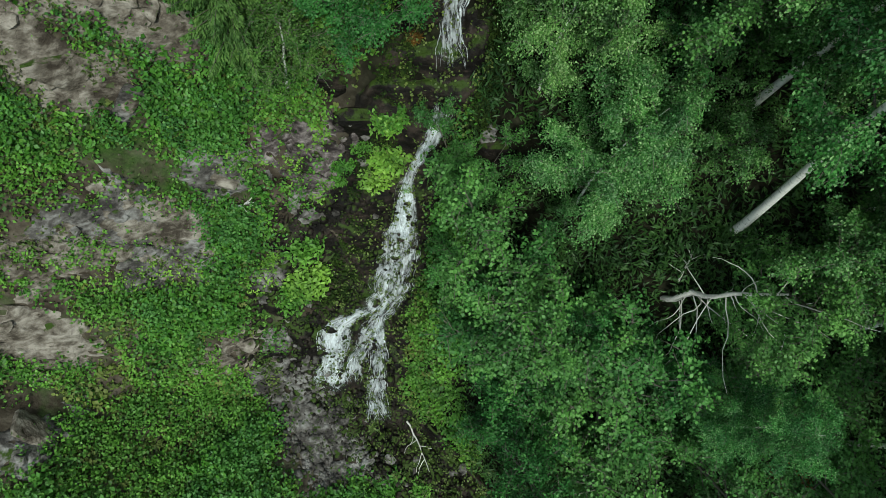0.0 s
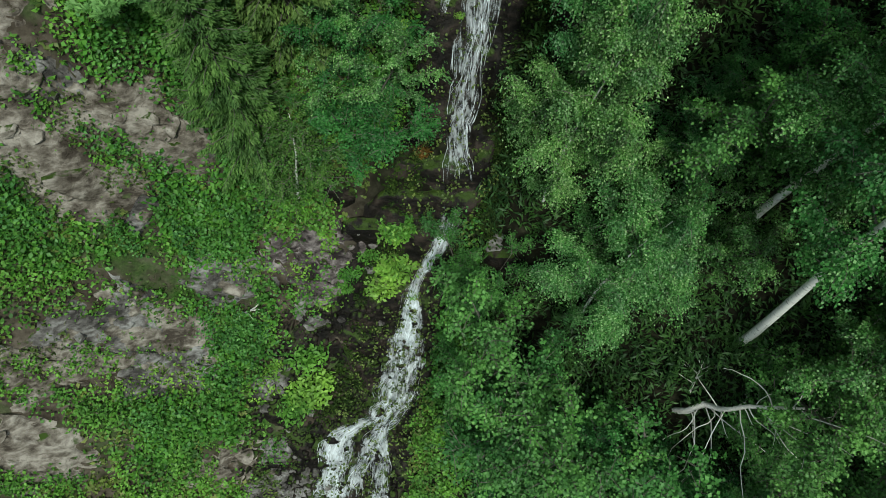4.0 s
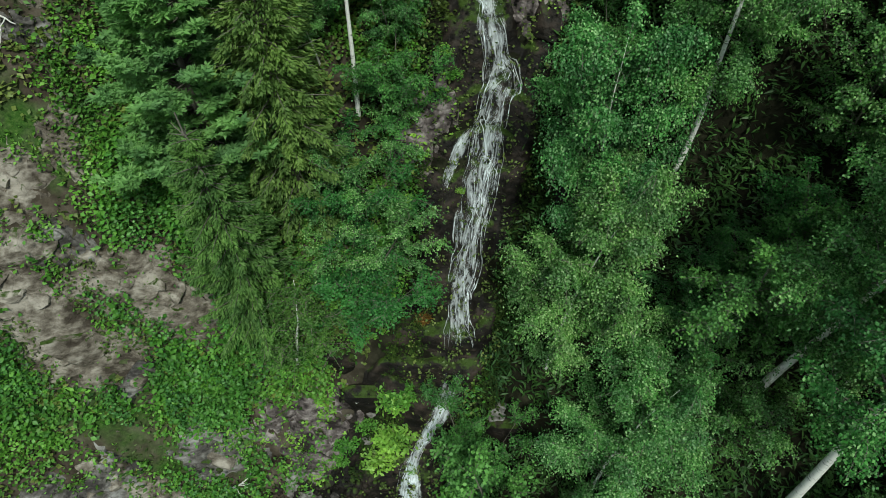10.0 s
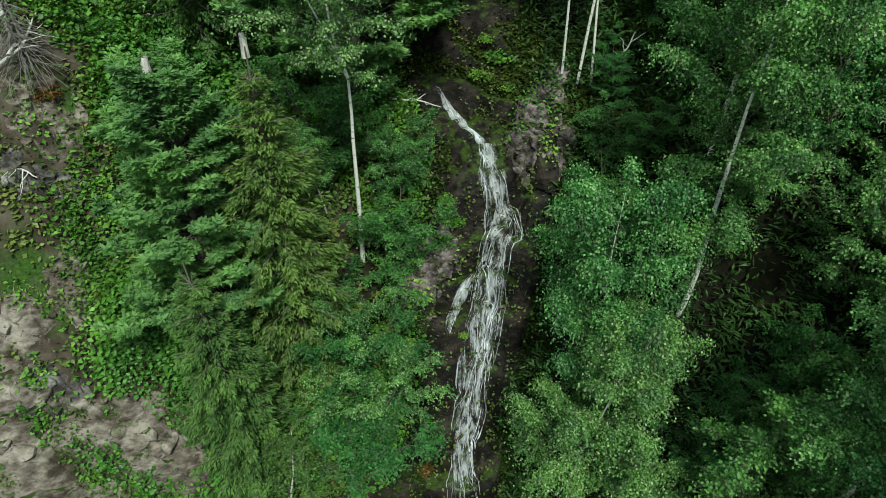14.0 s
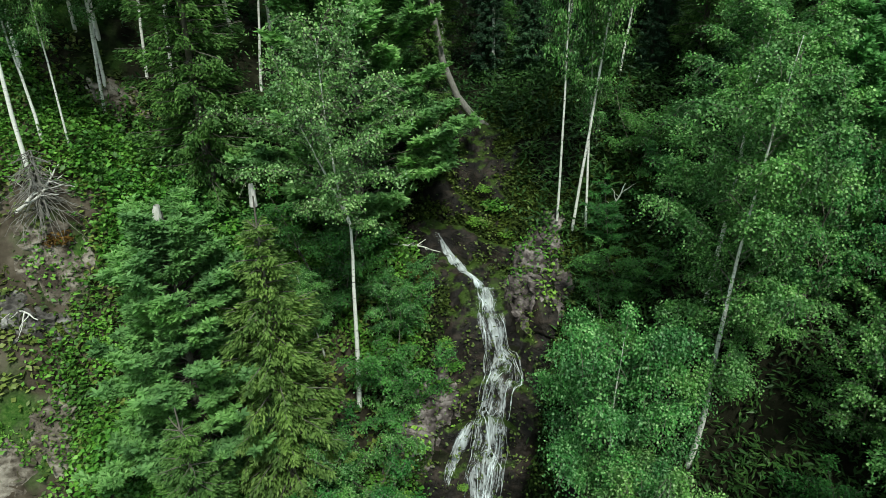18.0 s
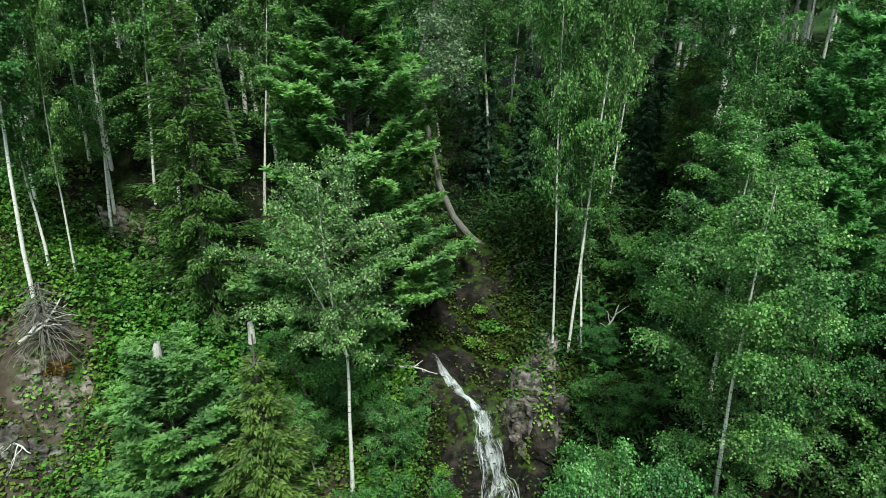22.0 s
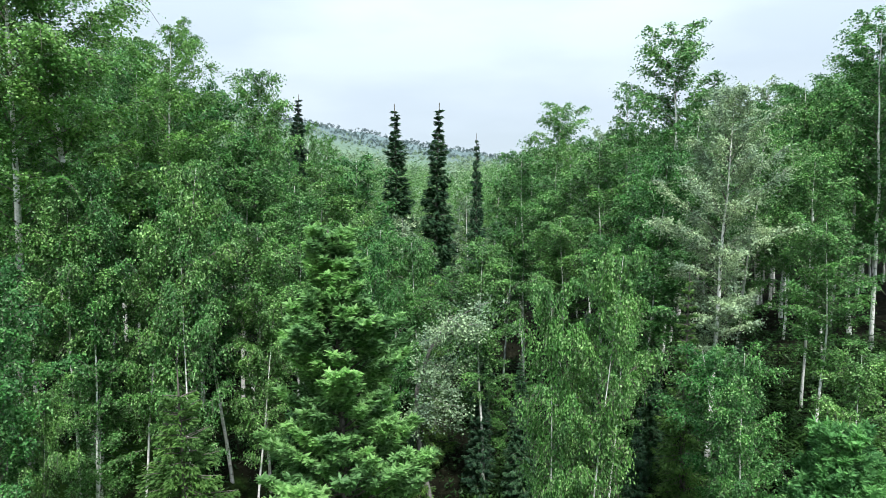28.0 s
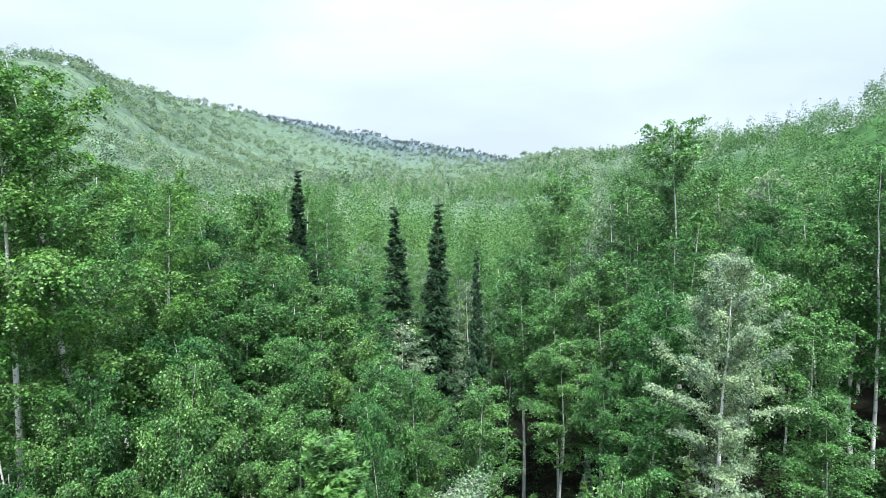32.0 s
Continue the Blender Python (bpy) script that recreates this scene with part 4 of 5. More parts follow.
# ---------------------------------------------------------------- rocks
def rock_mesh(seed, mat, cuts=14, flat=0.7):
    """A boulder: a ball cut by random planes, roughened."""
    bm = bmesh.new()
    bmesh.ops.create_icosphere(bm, subdivisions=3, radius=1.0)
    co = np.array([v.co[:] for v in bm.verts])
    rng = np.random.RandomState(seed)
    for _ in range(cuts):
        n = rng.normal(size=3)
        n /= np.linalg.norm(n)
        d = rng.uniform(0.45, 0.85)
        over = np.clip(co @ n - d, 0, None)
        co -= over[:, None] * n
    co *= 1 + 0.10 * fractal(co[:, 0], co[:, 1], co[:, 2], seed, 2.2, 4)[:, None]
    co[:, 2] *= flat
    for v, c in zip(bm.verts, co):
        v.co = c
    me = bpy.data.meshes.new("rock")
    bm.to_mesh(me)
    bm.free()
    me.materials.append(mat)
    return me


ROCKS = {
    "pale": ([rock_mesh(k, PALE_ROCK) for k in (1, 2, 3)], "pale beige weathered boulder in the herbs"),
    "slab": ([rock_mesh(k, PALE_ROCK, 20, 0.4) for k in (4, 5, 6)], "pale flat rock slab set in the grassy slope"),
    "grey": ([rock_mesh(k, GREY_ROCK) for k in (7, 8, 9)], "grey lichen-stained rock on the slope"),
    "wet": ([rock_mesh(k, WET_ROCK) for k in (10, 11, 12)], "dark wet rock beside the stream"),
    "cliff": ([rock_mesh(k, CLIFF_ROCK, 26, 1.0) for k in (13, 14, 15)], "steep purplish-grey rock face with moss"),
}


def set_rock(kind, x, y, wide, deep, high, turn, seed, tilt=1.0, lift=0.0, name="rock", group=""):
    """A rock sunk in the slope, laid along it."""
    meshes, words = ROCKS[kind]
    e = 0.4
    gx = float(ground_height(x + e, y) - ground_height(x - e, y)) / (2 * e) * tilt
    gy = float(ground_height(x, y + e) - ground_height(x, y - e)) / (2 * e) * tilt
    up = Vector((-gx, -gy, 1)).normalized()
    side = Vector((1, 0, gx)).normalized()
    side = (side - up * side.dot(up)).normalized()
    m = Matrix((side, up.cross(side), up)).transposed().to_4x4()
    z = max(float(ground_height(x, y)), float(bed_height(x, y)) if abs(x - float(stream_x(y))) < 3 and y < 26 else -99.0)
    ob = new(name, meshes[seed % len(meshes)])
    ob.matrix_world = Matrix.Translation((x, y, z + lift)) @ m @ pose(0, 0, 0, 0, 0, turn) @ Matrix.Diagonal((wide / 2, deep / 2, high / 2, 1))
    return tagged(ob, words, "rock", group)


BLOCKS = {"pale_rock": ROCKS["pale"][0], "grey_rock": ROCKS["grey"][0], "cliff_rock": ROCKS["cliff"][0]}


def outcrop(x, y, wide, deep, high, seed, mat, words, over_bed=False):
    """Bedrock showing through the slope: a ragged raised sheet of ledges that dives under the soil at its rim."""
    n = 40
    u, v = np.meshgrid(np.linspace(-1, 1, n), np.linspace(-1, 1, n))
    gx, gy = x + u * wide * 0.8 + v * 0.25 * wide, y + v * deep * 0.8
    pick = np.random.RandomState(seed + 200)
    noise_ = fractal(gx, gy, 0 * gx, seed, 1.3, 4)
    lean = [(pick.uniform(-0.35, 0.35), pick.uniform(-0.35, 0.35), pick.uniform(0.35, 0.6)) for _ in range(3)]
    body = np.min([c + a * u + b_ * v for a, b_, c in lean], axis=0)
    for k in range(7):
        a = k * 0.9 + pick.uniform(-0.4, 0.4)
        body = np.minimum(body, (pick.uniform(0.5, 0.95) - (math.cos(a) * u + math.sin(a) * v)) * pick.uniform(0.8, 2.2) + 0.34 * noise_)
    # tilted layers end in sharp ledges
    for turn, many, rise in ((pick.uniform(0.9, 1.5), 2.6, 0.26), (pick.uniform(-0.3, 0.4), 1.7, 0.18)):
        q = (math.cos(turn) * u + math.sin(turn) * v) * many + 0.28 * noise_ + pick.uniform()
        body = body + rise * (q - np.floor(q) - 0.5)
    crack = np.abs(fractal(gx + gy, (gy - gx) * 1.7, 0 * gx, seed + 3, 0.9, 3))
    body = np.clip(body - 0.25 * (crack < 0.05) + 0.05 * noise_, -1.0, 0.9)
    gz = ground_height(gx, gy)
    if over_bed:
        gz = np.maximum(gz, bed_height(gx, gy))
    gz = gz + high * body + 0.02 * fractal(gx, gy, 0 * gx, seed + 5, 3.4, 4) - 0.09
    idx = np.arange(n * n).reshape(n, n)
    faces = np.stack([idx[:-1, :-1], idx[:-1, 1:], idx[1:, 1:], idx[1:, :-1]], -1).reshape(-1, 4)
    base = Vector((x, y, float(ground_height(x, y))))
    root = new("rock_outcrop")
    root.location = base
    part("bedrock", mesh_from("bedrock", np.stack([gx, gy, gz], -1) - np.array(base), faces, mat), root)
    r = np.random.RandomState(seed + 60)
    tuft = (fractal(gx, gy, 0 * gx, seed + 9, 0.8, 3) > 0.05) & (body < 0.8)
    if tuft.sum() > 10:
        spots = np.stack([gx, gy, gz], -1)[tuft]
        spots = spots[r.randint(0, len(spots), int(260 * min(6.0, wide * deep)))]
        spots = spots + r.normal(size=spots.shape) * (0.08, 0.08, 0.03) + (0, 0, 0.06) - np.array(base)
        gv, gf = blades(r, spots, 0.15, 0.09, 0.0, 0.9)
        tagged(part("grass", mesh_from("grass", gv, gf, HERB_LEAF if seed % 3 else GRASS_BLADE), root), kind="stuff")
    blocks = BLOCKS[mat.name]
    for k in range(int(r.randint(4, 8))):
        i, j = r.randint(6, n - 6, 2)
        s = r.uniform(0.10, 0.24) * min(2.2, max(wide, deep))
        piece = part("block", blocks[k % 3], root)
        piece.matrix_local = Matrix.Translation(Vector((gx[i, j], gy[i, j], gz[i, j])) - base) @ pose(0, 0, 0, r.uniform(20, 50), r.uniform(-20, 20), r.uniform(-40, 40)) @ Matrix.Diagonal((s, s * r.uniform(0.5, 0.9), s * r.uniform(0.4, 0.7), 1))
    return tagged(root, words, "rock", "outcrops in the slope")


# kind, x, y, width, depth, height, turn
ROCK_PLACES = [
    ('pale', -11.94, 10.3, 3.15, 1.9, 1.12, 15),
    ('slab', -12.93, 11.17, 2.32, 3.05, 1.11, -10),
    ('slab', -9.61, 12.0, 3.97, 1.89, 0.83, 20),
    ('grey', -10.41, 10.14, 1.33, 2.77, 0.8, -17),
    ('grey', -8.35, 8.74, 2.36, 1.68, 0.88, -3),
    ('grey', -12.2, 7.26, 3.56, 2.41, 1.21, 18),
    ('slab', -10.67, 6.69, 4.49, 3.1, 1.29, -7),
    ('slab', -14.05, 5.73, 3.91, 1.82, 0.8, -14),
    ('slab', -15.1, 2.95, 5.43, 2.36, 1.17, 15),
    ('slab', -9.81, 11.92, 2.93, 1.31, 0.69, -18),
    ('grey', -15.48, -0.96, 2.63, 2.52, 1.47, 9),
    ('grey', -10.83, 5.89, 3.61, 1.97, 1.18, 24),
    ('slab', -14.64, 5.72, 3.03, 1.78, 0.91, 6),
    ('slab', -9.31, 2.86, 2.51, 2.4, 1.19, -14),
    ('grey', -7.06, 3.42, 2.0, 1.37, 0.85, -4),
    ('grey', -7.54, 2.16, 2.36, 1.69, 1.02, 22),
    ('grey', -5.14, 8.63, 1.55, 1.48, 0.91, 6),
    ('wet', -4.4, 8.6, 1.31, 1.25, 0.89, 1),
    ('wet', -3.02, 10.6, 2.18, 2.08, 1.42, -5),
    ('cliff', -5.23, 9.89, 2.22, 1.2, 2.58, 12),
    ('grey', -7.57, 5.79, 1.64, 1.31, 0.81, 14),
    ('wet', -3.87, 11.44, 1.61, 1.54, 1.08, -22),
    ('cliff', -1.18, 16.32, 1.49, 1.43, 3.06, 13),
    ('cliff', -0.72, 16.8, 1.07, 1.05, 2.24, -21),
    ('cliff', -1.46, 15.72, 1.29, 0.92, 1.97, 17),
    ('cliff', 2.82, 19.93, 1.79, 2.18, 4.68, 18),
    ('cliff', 3.34, 19.33, 1.54, 2.01, 4.31, 14),
    ('cliff', 2.41, 19.31, 1.11, 1.22, 2.61, 13),
    ('wet', 2.94, 18.6, 1.75, 1.73, 1.03, 17),
    ('slab', -11.59, 16.97, 1.69, 1.7, 0.75, 8),
    ('slab', -11.48, 14.12, 1.47, 1.46, 0.66, -22),
    ('slab', -12.38, 13.26, 1.63, 1.43, 0.65, -20),
    ('grey', -11.48, 12.23, 1.55, 1.09, 0.6, -1),
    ('grey', -8.06, 15.93, 1.17, 0.88, 0.51, -21),
    ('pale', 0.46, 23.79, 0.39, 0.5, 0.34, 21),
    ('pale', 1.41, 20.99, 0.37, 0.37, 0.3, -19),
    ('grey', -11.98, 15.71, 1.66, 0.83, 0.48, 6),
    ('wet', 3.73, 14.89, 1.74, 2.95, 1.16, -6),
    ('wet', 2.38, 16.29, 1.51, 2.19, 1.02, 6),
    ('wet', 2.13, 9.61, 1.92, 1.9, 1.12, -23),
    ('wet', -2.27, 10.69, 1.69, 1.64, 0.98, -9),
    ('slab', -11.65, 22.28, 1.35, 0.77, 0.39, 21),
    ('slab', -11.91, 16.92, 1.88, 0.85, 0.43, -13),
    ('slab', -10.92, 11.94, 2.41, 1.36, 0.62, -21),
    ('cliff', -5.1, 9.41, 1.52, 0.77, 1.65, 1),
]
for k, (kind, x, y, w, d, h, turn) in enumerate(ROCK_PLACES):
    if kind in ("slab", "pale"):
        outcrop(x, y, w * 0.9, d * 0.88, 0.44 + 0.10 * w, k, PALE_ROCK, "pale beige bedrock showing through the grassy slope")
    elif kind == "grey" and w > 1.4:
        outcrop(x, y, w * 0.95, d * 0.95, 0.45 + 0.10 * w, k, GREY_ROCK, "grey lichen-stained bedrock in the slope")
    elif kind == "cliff":
        outcrop(x, y, w * 1.1, max(w, d) * 0.9, 0.7 + 0.25 * w, k, CLIFF_ROCK, "steep purplish-grey mossy rock face beside the fall", True)
    else:
        set_rock(kind, x, y, w, d, h, turn, k, 0.35 if kind == "cliff" else 1.0)
# pale boulders that stand clear of the slope: x, y, width, depth, height, turn
for k, (x, y, w, d, h, turn) in enumerate(((-11.8, 10.4, 2.5, 1.5, 1.3, 15), (-10.4, 10.2, 0.9, 2.1, 0.9, -15), (-12.7, 11.8, 2.2, 1.6, 1.2, 30), (-12.0, 7.1, 1.7, 1.1, 0.9, 20),
                                          (-8.4, 8.75, 1.6, 1.1, 0.9, -5), (-14.6, 3.2, 2.6, 1.3, 1.0, 12), (-15.6, -0.3, 1.7, 2.0, 1.1, 40), (-9.4, 12.1, 1.5, 0.9, 0.8, 22),
                                          (-7.6, 2.6, 0.7, 0.6, 0.5, 0), (-6.9, 3.3, 0.9, 0.6, 0.5, 60))):
    set_rock("pale", x, y, w, d, h, turn, k, 1.0, 0.05, "boulder", "boulders on the slope")
rng = np.random.RandomState(31)
for k in range(270):
    y = rng.uniform(-6, 11)
    x = float(stream_x(y)) + rng.choice([-1, 1]) * rng.uniform(0.8, 1.0) * (rng.uniform(0.4, 4.6) if y < 1 else rng.uniform(0.5, 5.6))
    w = rng.uniform(0.22, 0.75)
    kind = "grey" if rng.uniform() < (0.8 if y < -1.5 else 0.3 if x < float(stream_x(y)) - 2.0 else 0.05) else "wet"
    if x > float(stream_x(y)) + 2.5:
        continue
    set_rock(kind, x, y, w, w * rng.uniform(0.6, 1), w * rng.uniform(0.5, 0.9), rng.uniform(0, 360), k, 0.5, 0.0, "stream_stone", "stones along the stream")


# middle of the gravel fan at the foot of the fall
GRAVEL = (-5.6, -1.0)


def scree(name, mat, label, seed, count, place):
    """Loose broken stone at the foot of the fall, too many to count."""
    bm = bmesh.new()
    bmesh.ops.create_icosphere(bm, subdivisions=1, radius=1.0)
    co = np.array([v.co[:] for v in bm.verts])
    tri = np.array([[v.index for v in f.verts] for f in bm.faces])
    bm.free()
    r = np.random.RandomState(seed)
    pieces = []
    for k in range(count):
        x, y = place(r)
        s = r.uniform(0.05, 0.17) * np.array([1, 1, 0.6]) * r.uniform(0.6, 1.3, 3) * (1.7 if k % 9 == 0 else 1)
        a = r.uniform(0, 6.28)
        rot = np.array([[math.cos(a), -math.sin(a), 0], [math.sin(a), math.cos(a), 0], [0.2, 0, 1]])
        pieces.append(((co * (1 + 0.125 * r.normal(size=(len(co), 1))) * s) @ rot.T, (x, y)))
    xy = np.array([p for _, p in pieces])
    zz = np.maximum(ground_height(xy[:, 0], xy[:, 1]), bed_height(xy[:, 0], xy[:, 1]))
    v, f = gather([(v + np.array([x, y, z]), tri) for (v, (x, y)), z in zip(pieces, zz)])
    tagged(new(name, mesh_from(name, v, f, mat)), label, "stones", kind="stuff")


def gravel_spot(r):
    t = r.uniform()
    return -7.4 + 3.6 * t + r.normal() * 0.75, 1.6 - 5.2 * t + r.normal() * 0.7


def bed_spot(r):
    y = r.uniform(-7, 8.5)
    return float(stream_x(y)) - r.uniform(-0.25, 1.0) * float(np.interp(y, BED_Y, BED_LEFT)), y


scree("scree", GREY_ROCK, "loose grey broken stones at the foot of the fall", 5, 2600, gravel_spot)
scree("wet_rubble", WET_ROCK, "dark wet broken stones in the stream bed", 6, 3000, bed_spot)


# ---------------------------------------------------------------- the trees that stand out
# kind, x, y, height, crown width, turn
TREES = [
    ('birch_c', 4.6, 13.7, 9.0, 4.5, 122.0),
    ('birch_e', 3.35, 11.1, 8.9, 4.3, 174.0),
    ('birch_e', 5.0, 7.8, 7.0, 4.8, 197.0),
    ('alder_b', 2.97, 4.42, 7.5, 6.1, 87.0),
    ('alder_b', 3.83, 1.74, 7.5, 7.4, 306.0),
    ('alder_b', 6.49, -1.34, 7.4, 6.7, 58.0),
    ('alder_b', 2.16, -0.32, 8.2, 4.8, 252.0),
    ('alder', 1.32, 5.31, 4.0, 3.9, 359.0),
    ('alder', 0.92, 8.74, 3.7, 3.1, 109.0),
    ('spruce_a', -4.88, 14.6, 10.6, 4.0, 94.0),
    ('pine_b', -7.3, 14.7, 8.3, 5.0, 311.0),
    ('spruce_a', -6.47, 12.12, 9.1, 3.6, 313.0),
    ('yellow', -5.5, 11.2, 4.6, 3.0, 164.0),
    ('alder', -2.85, 12.79, 3.2, 4.1, 44.0),
    ('alder_c', -2.3, 15.0, 3.2, 3.0, 10.0),
    ('alder', -3.5, 14.4, 3.0, 3.2, 80.0),
    ('alder_c', -1.9, 18.4, 2.6, 2.2, 200.0),
    ('alder_b', -3.9, 18.8, 4.2, 3.4, 130.0),
    ('alder_c', -2.9, 13.4, 3.4, 3.2, 300.0),
    ('birch_fork', -3.05, 16.5, 11.4, 4.8, 0.0),
    ('pine_a', -3.4, 21.5, 18.0, 7.6, 126.0),
    ('spruce_a', -8.2, 20.7, 11.6, 4.4, 52.0),
    ('birch_a', 4.55, 20.75, 10.4, 2.7, 183.0),
    ('birch_n', 7.0, 14.9, 12.4, 4.4, 21.0),
    ('birch_c', 12.4, 9.6, 8.0, 4.2, 40.0),
    ('alder_c', 8.7, 9.2, 3.8, 3.2, 70.0),
    ('birch_e', 12.6, 13.2, 9.0, 4.2, 100.0),
    ('alder_c', 7.4, 11.6, 3.4, 2.8, 220.0),
    ('alder_c', 13.2, 5.2, 5.0, 4.0, 150.0),
    ('alder_c', 11.6, 14.6, 4.8, 3.6, 15.0),
    ('alder_b', 11.2, 12.0, 4.0, 3.2, 95.0),
    ('alder_c', 10.4, 17.2, 5.0, 3.6, 185.0),
    ('alder_b', 13.0, 16.4, 6.0, 4.2, 275.0),
    ('alder_b', 9.2, 12.4, 2.2, 2.2, 330.0),
    ('alder_c', 8.8, 16.6, 3.0, 2.6, 120.0),
    ('birch_n', 7.87, 17.83, 9.5, 4.3, 149.0),
    ('birch_b', 9.03, 20.08, 12.2, 3.0, 201.0),
    ('pine_b', 11.36, 19.1, 10.2, 4.3, 56.0),
    ('aspen', 10.71, 26.87, 16.0, 5.1, 194.0),
    ('fir', -3.22, 46.02, 21.0, 4.8, 174.0),
    ('fir', -1.02, 47.07, 21.4, 4.5, 30.0),
    ('fir', 1.86, 39.86, 18.6, 2.3, 136.0),
    ('fir', -14.47, 62.35, 20.8, 4.6, 49.0),
    ('birch_t', -13.5, 25.3, 21.4, 8.4, 322.0),
    ('birch_t', -15.4, 24.1, 20.8, 7.4, 20.0),
    ('birch_t', -12.2, 28.5, 17.5, 6.4, 168.0),
    ('birch_a', -10.57, 35.91, 16.9, 6.0, 243.0),
    ('birch_b', 1.82, 31.31, 12.5, 4.3, 288.0),
    ('birch_b', 5.98, 35.42, 11.6, 5.1, 126.0),
    ('birch_b', 8.88, 29.33, 9.9, 4.7, 3.0),
    ('birch_a', 10.01, 22.07, 9.4, 3.5, 207.0),
    ('birch_b', 14.19, 25.45, 9.5, 3.8, 98.0),
    ('birch_a', 12.54, 21.08, 9.4, 3.4, 95.0),
    ('birch_d', 17.05, 47.42, 20.8, 8.6, 255.0),
    ('birch_d', 9.03, 62.42, 20.5, 8.4, 50.0),
    ('birch_n', 21.6, 42.2, 14.7, 7.1, 145.0),
    ('birch_n', 22.27, 36.19, 14.6, 6.6, 240.0),
    ('birch_b', -11.79, 28.51, 11.6, 5.3, 217.0),
    ('birch_b', -10.88, 34.65, 13.5, 5.8, 73.0),
    ('birch_a', -12.35, 23.43, 12.0, 4.3, 187.0),
    ('birch_b', -17.35, 27.57, 10.9, 4.6, 176.0),
    ('birch_a', -11.96, 21.93, 8.4, 3.2, 151.0),
    ('birch_a', -7.49, 25.14, 9.8, 3.2, 114.0),
    ('birch_b', -5.08, 39.66, 16.3, 6.1, 222.0),
    ('birch_b', -7.36, 37.6, 14.5, 5.7, 22.0),
    ('birch_b', 4.94, 41.77, 16.0, 6.0, 190.0),
    ('birch_b', 8.91, 37.81, 14.9, 5.7, 190.0),
    ('birch_b', 11.12, 35.69, 12.5, 5.1, 331.0),
    ('birch_b', -12.42, 19.02, 6.7, 2.6, 279.0),
    ('alder_b', 11.47, 2.55, 2.7, 4.8, 56.0),
    ('alder_b', 12.06, 4.8, 4.9, 4.8, 198.0),
    ('alder_b', 12.52, -0.14, 4.6, 5.8, 231.0),
    ('alder_b', 9.61, -0.87, 4.9, 5.2, 237.0),
    ('birch_s', 9.9, 9.7, 11.2, 4.8, 199.0),
    ('alder_b', 9.17, 11.3, 5.6, 4.3, 181.0),
    ('alder_b', 9.72, 11.66, 3.8, 3.9, 240.0),
    ('alder', 4.93, 16.81, 2.8, 2.5, 85.0),
    ('spruce_a', -5.83, 15.35, 4.7, 3.6, 335.0),
    ('birch_a', -4.17, 17.4, 3.5, 2.0, 292.0),
    ('alder', -1.97, 16.41, 3.2, 2.9, 59.0),
    ('spruce_b', -8.71, 21.53, 5.7, 3.4, 107.0),
    ('birch_a', -10.17, 23.48, 14.3, 3.5, 51.0),
    ('birch_a', -9.02, 27.51, 13.2, 4.6, 264.0),
    ('birch_d', -8.59, 22.34, 14.5, 3.3, 165.0),
    ('birch_a', -7.69, 28.34, 11.7, 4.3, 328.0),
    ('birch_a', -2.19, 28.29, 13.0, 2.9, 250.0),
    ('birch_b', -7.21, 31.43, 12.9, 4.0, 54.0),
    ('birch_a', -13.09, 23.37, 11.2, 3.5, 352.0),
    ('birch_a', -1.37, 31.3, 12.6, 3.5, 158.0),
    ('birch_s', 10.56, 6.55, 19.0, 5.6, 54.0),
    ('birch_n', 9.72, -0.22, 9.0, 3.0, 75.0),
    ('birch_n', 14.21, 6.69, 15.0, 4.0, 264.0),
    ('birch_a', 4.03, 20.81, 16.0, 3.0, 31.0),
    ('birch_a', 3.54, 20.88, 15.0, 2.6, 296.0),
    ('birch_b', -12.03, 22.48, 14.0, 3.0, 78.0),
    ('birch_a', -11.86, 19.31, 9.0, 2.0, 9.0),
    ('birch_b', -12.51, 18.09, 13.0, 3.5, 125.0),
    ('birch_a', -10.93, 23.29, 12.0, 3.0, 53.0),
]
for kind, x, y, tall, wide, turn in TREES:
    grow(kind, x, y, tall, wide, turn)


# ---------------------------------------------------------------- forest behind and beside
taken = [(x, y) for _, x, y, *_ in TREES]
rng = np.random.RandomState(77)
KINDS["birch_far"] = (broadleaf(31, 15, 5.0, 0.25, 13000, 0.125, 0.10, VALLEY_NEAR, BIRCH_BARK, 0.05), 15, 5.0, "birch", "birch with a rounded crown in the dense forest")
KINDS["birch_far_b"] = (broadleaf(32, 16, 5.4, 0.30, 13000, 0.125, 0.11, PALE_LEAF, BIRCH_BARK, 0.05), 16, 5.4, "aspen", "pale green aspen in the dense forest")


def free_spot(x, y, gap):
    return all((x - a) ** 2 + (y - b) ** 2 > gap * gap for a, b in taken)


